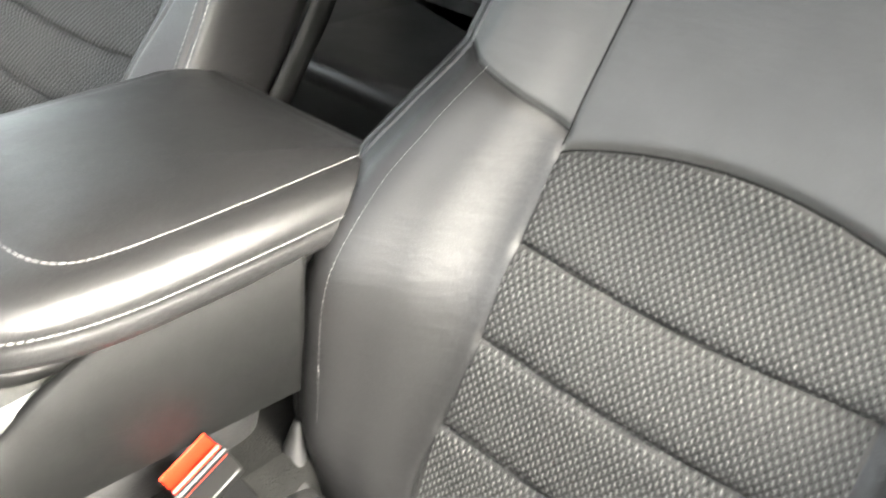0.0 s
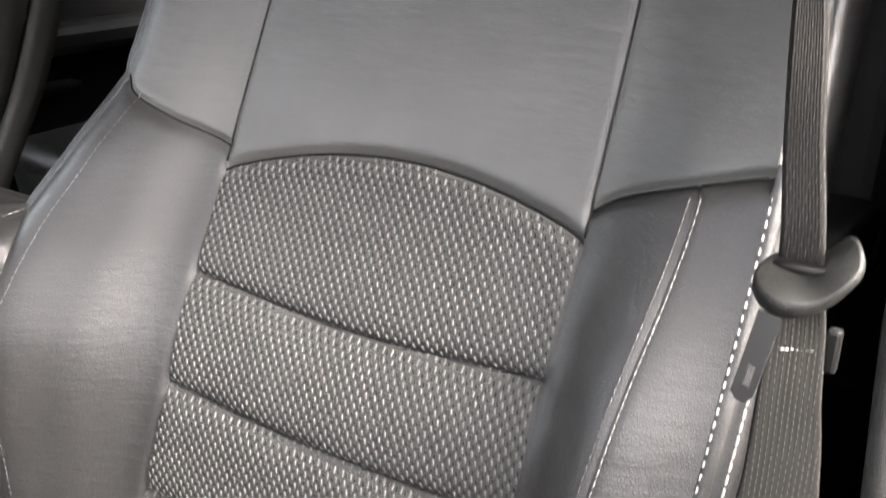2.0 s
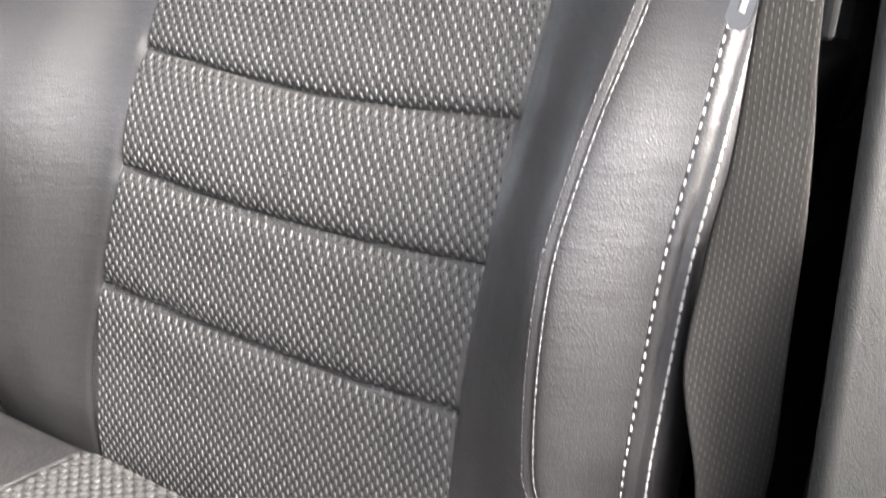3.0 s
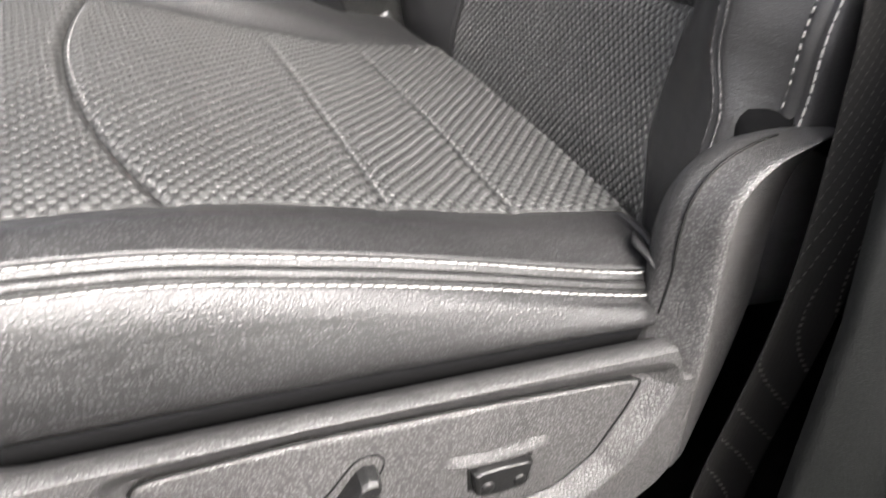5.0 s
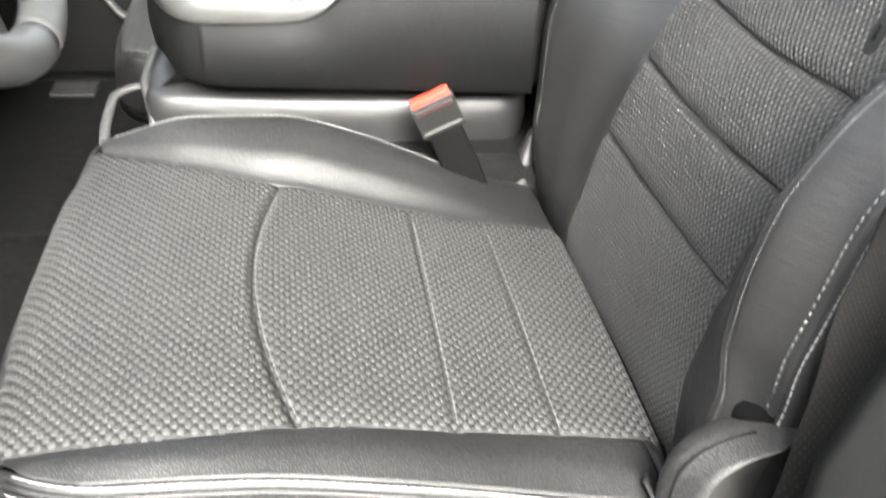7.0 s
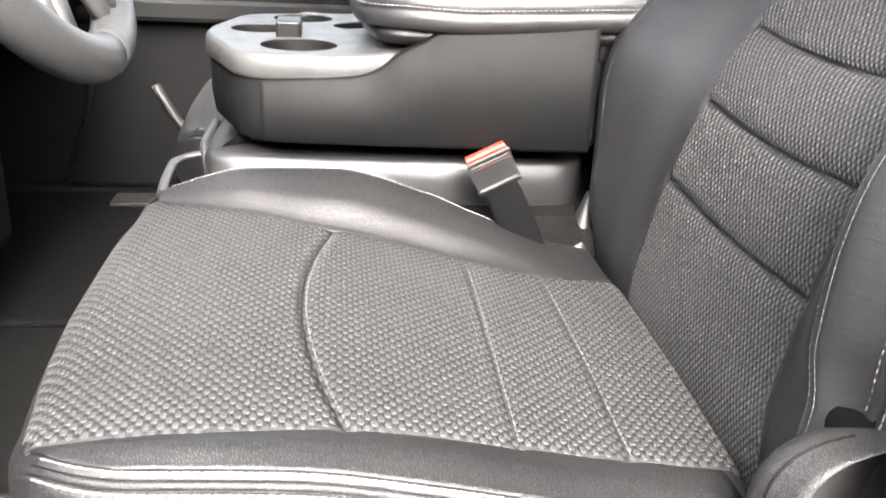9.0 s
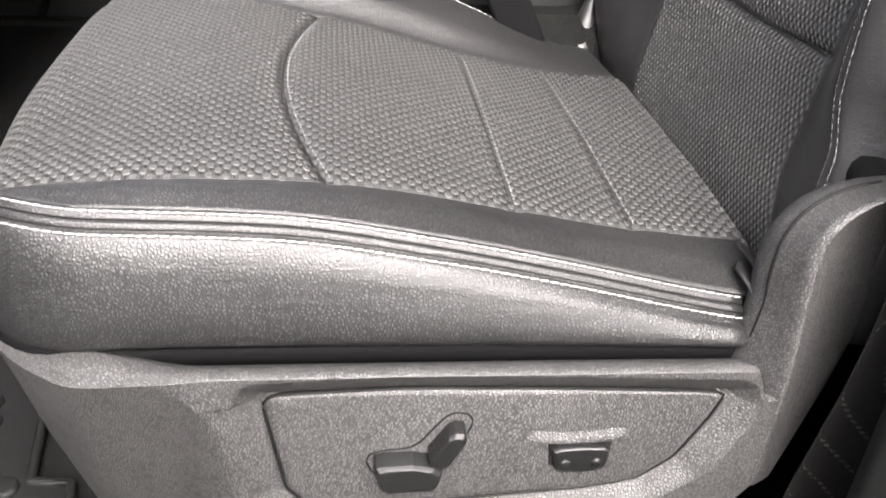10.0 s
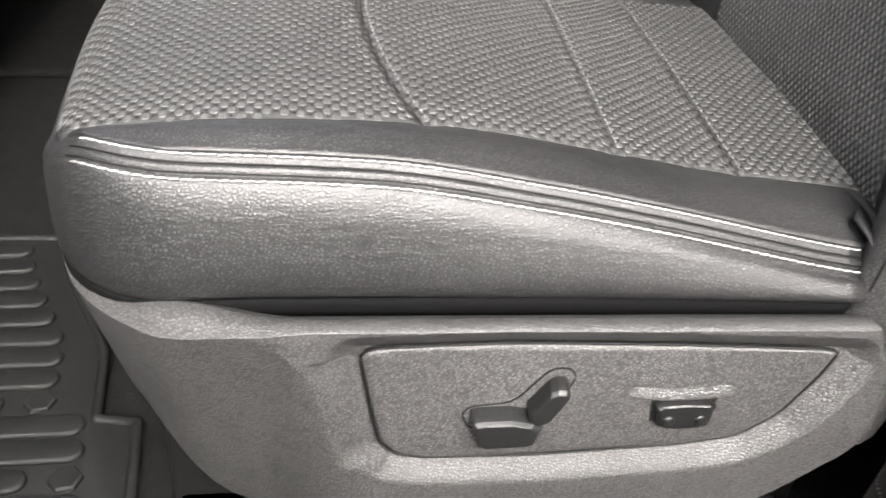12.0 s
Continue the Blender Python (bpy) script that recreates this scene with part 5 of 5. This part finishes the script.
tube("rim", [on_wheel(0.186, a) for a in np.linspace(0, 2 * math.pi, 73)], 0.020, LEATHER_FINE, wheel, "black leather wheel rim", sides=16)
rr = []
for rad, d in ((0.075, -0.04), (0.085, -0.01), (0.082, 0.012), (0.06, 0.022), (0.01, 0.026)):
    rr.append([tuple(on_wheel(rad, a, d)) for a in np.linspace(0, 2 * math.pi, 36, endpoint=False)])
loop_solid("hub", rr, TRIM, wheel, "dark airbag cover")
for a0 in (-0.42, 0.42):
    rr = []
    for rad, hw, d in ((0.07, 0.030, 0.0), (0.11, 0.024, 0.004), (0.15, 0.022, 0.002), (0.178, 0.027, 0.0)):
        c = on_wheel(rad, a0, d)
        tdir = (side_ * math.cos(a0) + up * math.sin(a0))
        rr.append([tuple(c + tdir * (hw * u) + axis * (0.008 * v)) for u, v in ((-1, 0), (-0.8, 1), (0.8, 1), (1, 0), (0.8, -1), (-0.8, -1))])
    spoke = loop_solid("spoke", rr, LEATHER_FINE, wheel, "dark lower spoke")
    rr = []
    for rad, hw in ((0.085, 0.016), (0.12, 0.0135), (0.155, 0.0125), (0.172, 0.006)):
        c = on_wheel(rad, a0, 0.0095)
        tdir = (side_ * math.cos(a0) + up * math.sin(a0))
        rr.append([tuple(c + tdir * (hw * u) + axis * (0.003 * v)) for u, v in ((-1, 0), (-0.8, 1), (0.8, 1), (1, 0), (0.8, -1), (-0.8, -1))])
    loop_solid("spoke_trim", rr, SILVER, spoke, "silver spoke trim")
tube("column", [tuple(W - axis * d) for d in (0.02, 0.15, 0.45)], 0.045, TRIM, wheel, "dark steering column shroud", sides=16)

# ---- dashboard, passenger side and rear ----
dash = thing("dashboard", "dark plastic dashboard across the cab", "dashboard")
prof = [(-0.52, 0.42), (-0.46, 0.50), (-0.43, 0.62), (-0.47, 0.74), (-0.60, 0.82), (-1.15, 0.80), (-1.15, 0.40), (-0.75, 0.36)]
rr = [[(x_, y_, z_) for x_, z_ in prof] for y_ in (-0.02, 0.0, 1.70, 1.745)]
loop_solid("dash_body", rr, TRIM, dash, smooth=False)
box("dash_bottom", (-0.70, 0.62, 0.10), (-0.50, 1.05, 0.42), DARKVOID, dash, "dark lower console", r=0.03)
door = thing("door_1", "dark passenger door panel with a grey pull handle", "door", kind="structure")
tube("pull_handle", smooth_path([(-0.385, 1.70, 0.235), (-0.368, 1.69, 0.21), (-0.335, 1.685, 0.155), (-0.315, 1.685, 0.137), (-0.26, 1.69, 0.132)], 24), 0.012, SILVER, door, "grey moulded pull handle", flat=0.7)
box("door_card", (-1.1, 1.72, -0.02), (0.55, 1.752, 0.68), DARKVOID, door, "dark door card", r=0.01)
box("armrest", (-0.55, 1.66, 0.385), (0.40, 1.725, 0.44), TRIM, door, "dark door armrest", r=0.012)
tube("trim_line", [(-0.75, 1.718, 0.37), (0.0, 1.716, 0.375), (0.5, 1.716, 0.38)], 0.004, PANEL, door, "pale trim line", flat=0.6)
tube("trim_line", [(-0.62, 1.715, -0.01), (-0.55, 1.714, 0.15), (-0.50, 1.714, 0.36)], 0.010, TRIM, door, "door edge seal")
open_door = thing("door_3", "driver door standing half open, dark inner panel", "door", kind="structure")
loop_solid("door_card", [[(-0.79, -0.20, z_), (-0.044, -0.86, z_), (-0.052, -0.90, z_), (-0.100, -0.93, z_), (-0.86, -0.27, z_)] for z_ in (-0.12, 0.70)], TRIM, open_door, "dark inner door panel", smooth=False)
loop_solid("window_frame", [[(-0.120, -0.862, 0.70), (-0.046, -0.86, 0.70), (-0.054, -0.90, 0.70), (-0.128, -0.90, 0.70)], [(-0.150, -0.800, 1.22), (-0.092, -0.798, 1.22), (-0.100, -0.838, 1.22), (-0.158, -0.838, 1.22)]], TRIM, open_door, "dark window frame post", smooth=False)
badge = thing("sill_plate", "worn pale sill plate on the floor", "sill plate")
box("plate", (-0.50, 1.64, -0.046), (-0.40, 1.72, -0.036), PANEL, badge, "", r=0.003)
step_ = thing("footwell_carpet", "dark grey carpet in the passenger footwell", "carpet", kind="structure")
box("footwell_pad", (-1.0, 1.00, -0.046), (-0.10, 1.52, -0.030), CARPET, step_, "", r=0.01)

rear_seat = thing("rear_seat", "dark leather rear bench cushion and backrest", "rear seat")
stack("bench_cushion", outline_round([(0.84, 0.10), (0.85, 1.40), (1.45, 1.46), (1.45, 0.06)], 10, 0.12), [(0.18, 0.03), (0.32, 0.01), (0.412, 0.0), (0.418, 0.003), (0.421, 0.0), (0.438, 0.008), (0.447, 0.020), (0.451, 0.05), (0.444, 0.14)], LEATHER_FINE, rear_seat, "dark leather bench cushion")
box("bench_base", (0.86, 0.12, -0.046), (1.45, 1.36, 0.19), DARKVOID, rear_seat, "dark bench base", r=0.01)
box("bench_back", (1.38, 0.06, 0.30), (1.60, 1.46, 1.0), LEATHER_FINE, rear_seat, "dark leather bench backrest", r=0.04, seg=4)
rdoor = thing("door_2", "dark rear door panel with a storage pocket", "door", kind="structure")
box("door_card", (0.70, 1.715, -0.02), (1.74, 1.752, 0.68), DARKVOID, rdoor, "dark door card", r=0.01)
box("armrest", (1.06, 1.63, 0.525), (1.62, 1.72, 0.590), TRIM, rdoor, "dark door armrest", r=0.02)
box("pocket_lip", (1.02, 1.67, 0.442), (1.25, 1.72, 0.464), TRIM, rdoor, "dark pocket edge", r=0.008)
tube("pull_lever", [(1.29, 1.70, 0.650), (1.33, 1.70, 0.652)], 0.008, SILVER, rdoor, "small bright lever")

# pillar seal and painted door frame outside it
seal = thing("door_seal", "black rubber door seal on the pillar", "seal", kind="structure")
tube("seal_tube", smooth_path([(x_ + 0.030, y_ - 0.056, z_) for z_, x_, y_ in levels], 50), 0.008, SATIN, seal)
tube("seal_lip", smooth_path([(x_ + 0.037, y_ - 0.075, z_) for z_, x_, y_ in levels], 50), 0.006, TRIM, seal, "dark flange beside the seal")
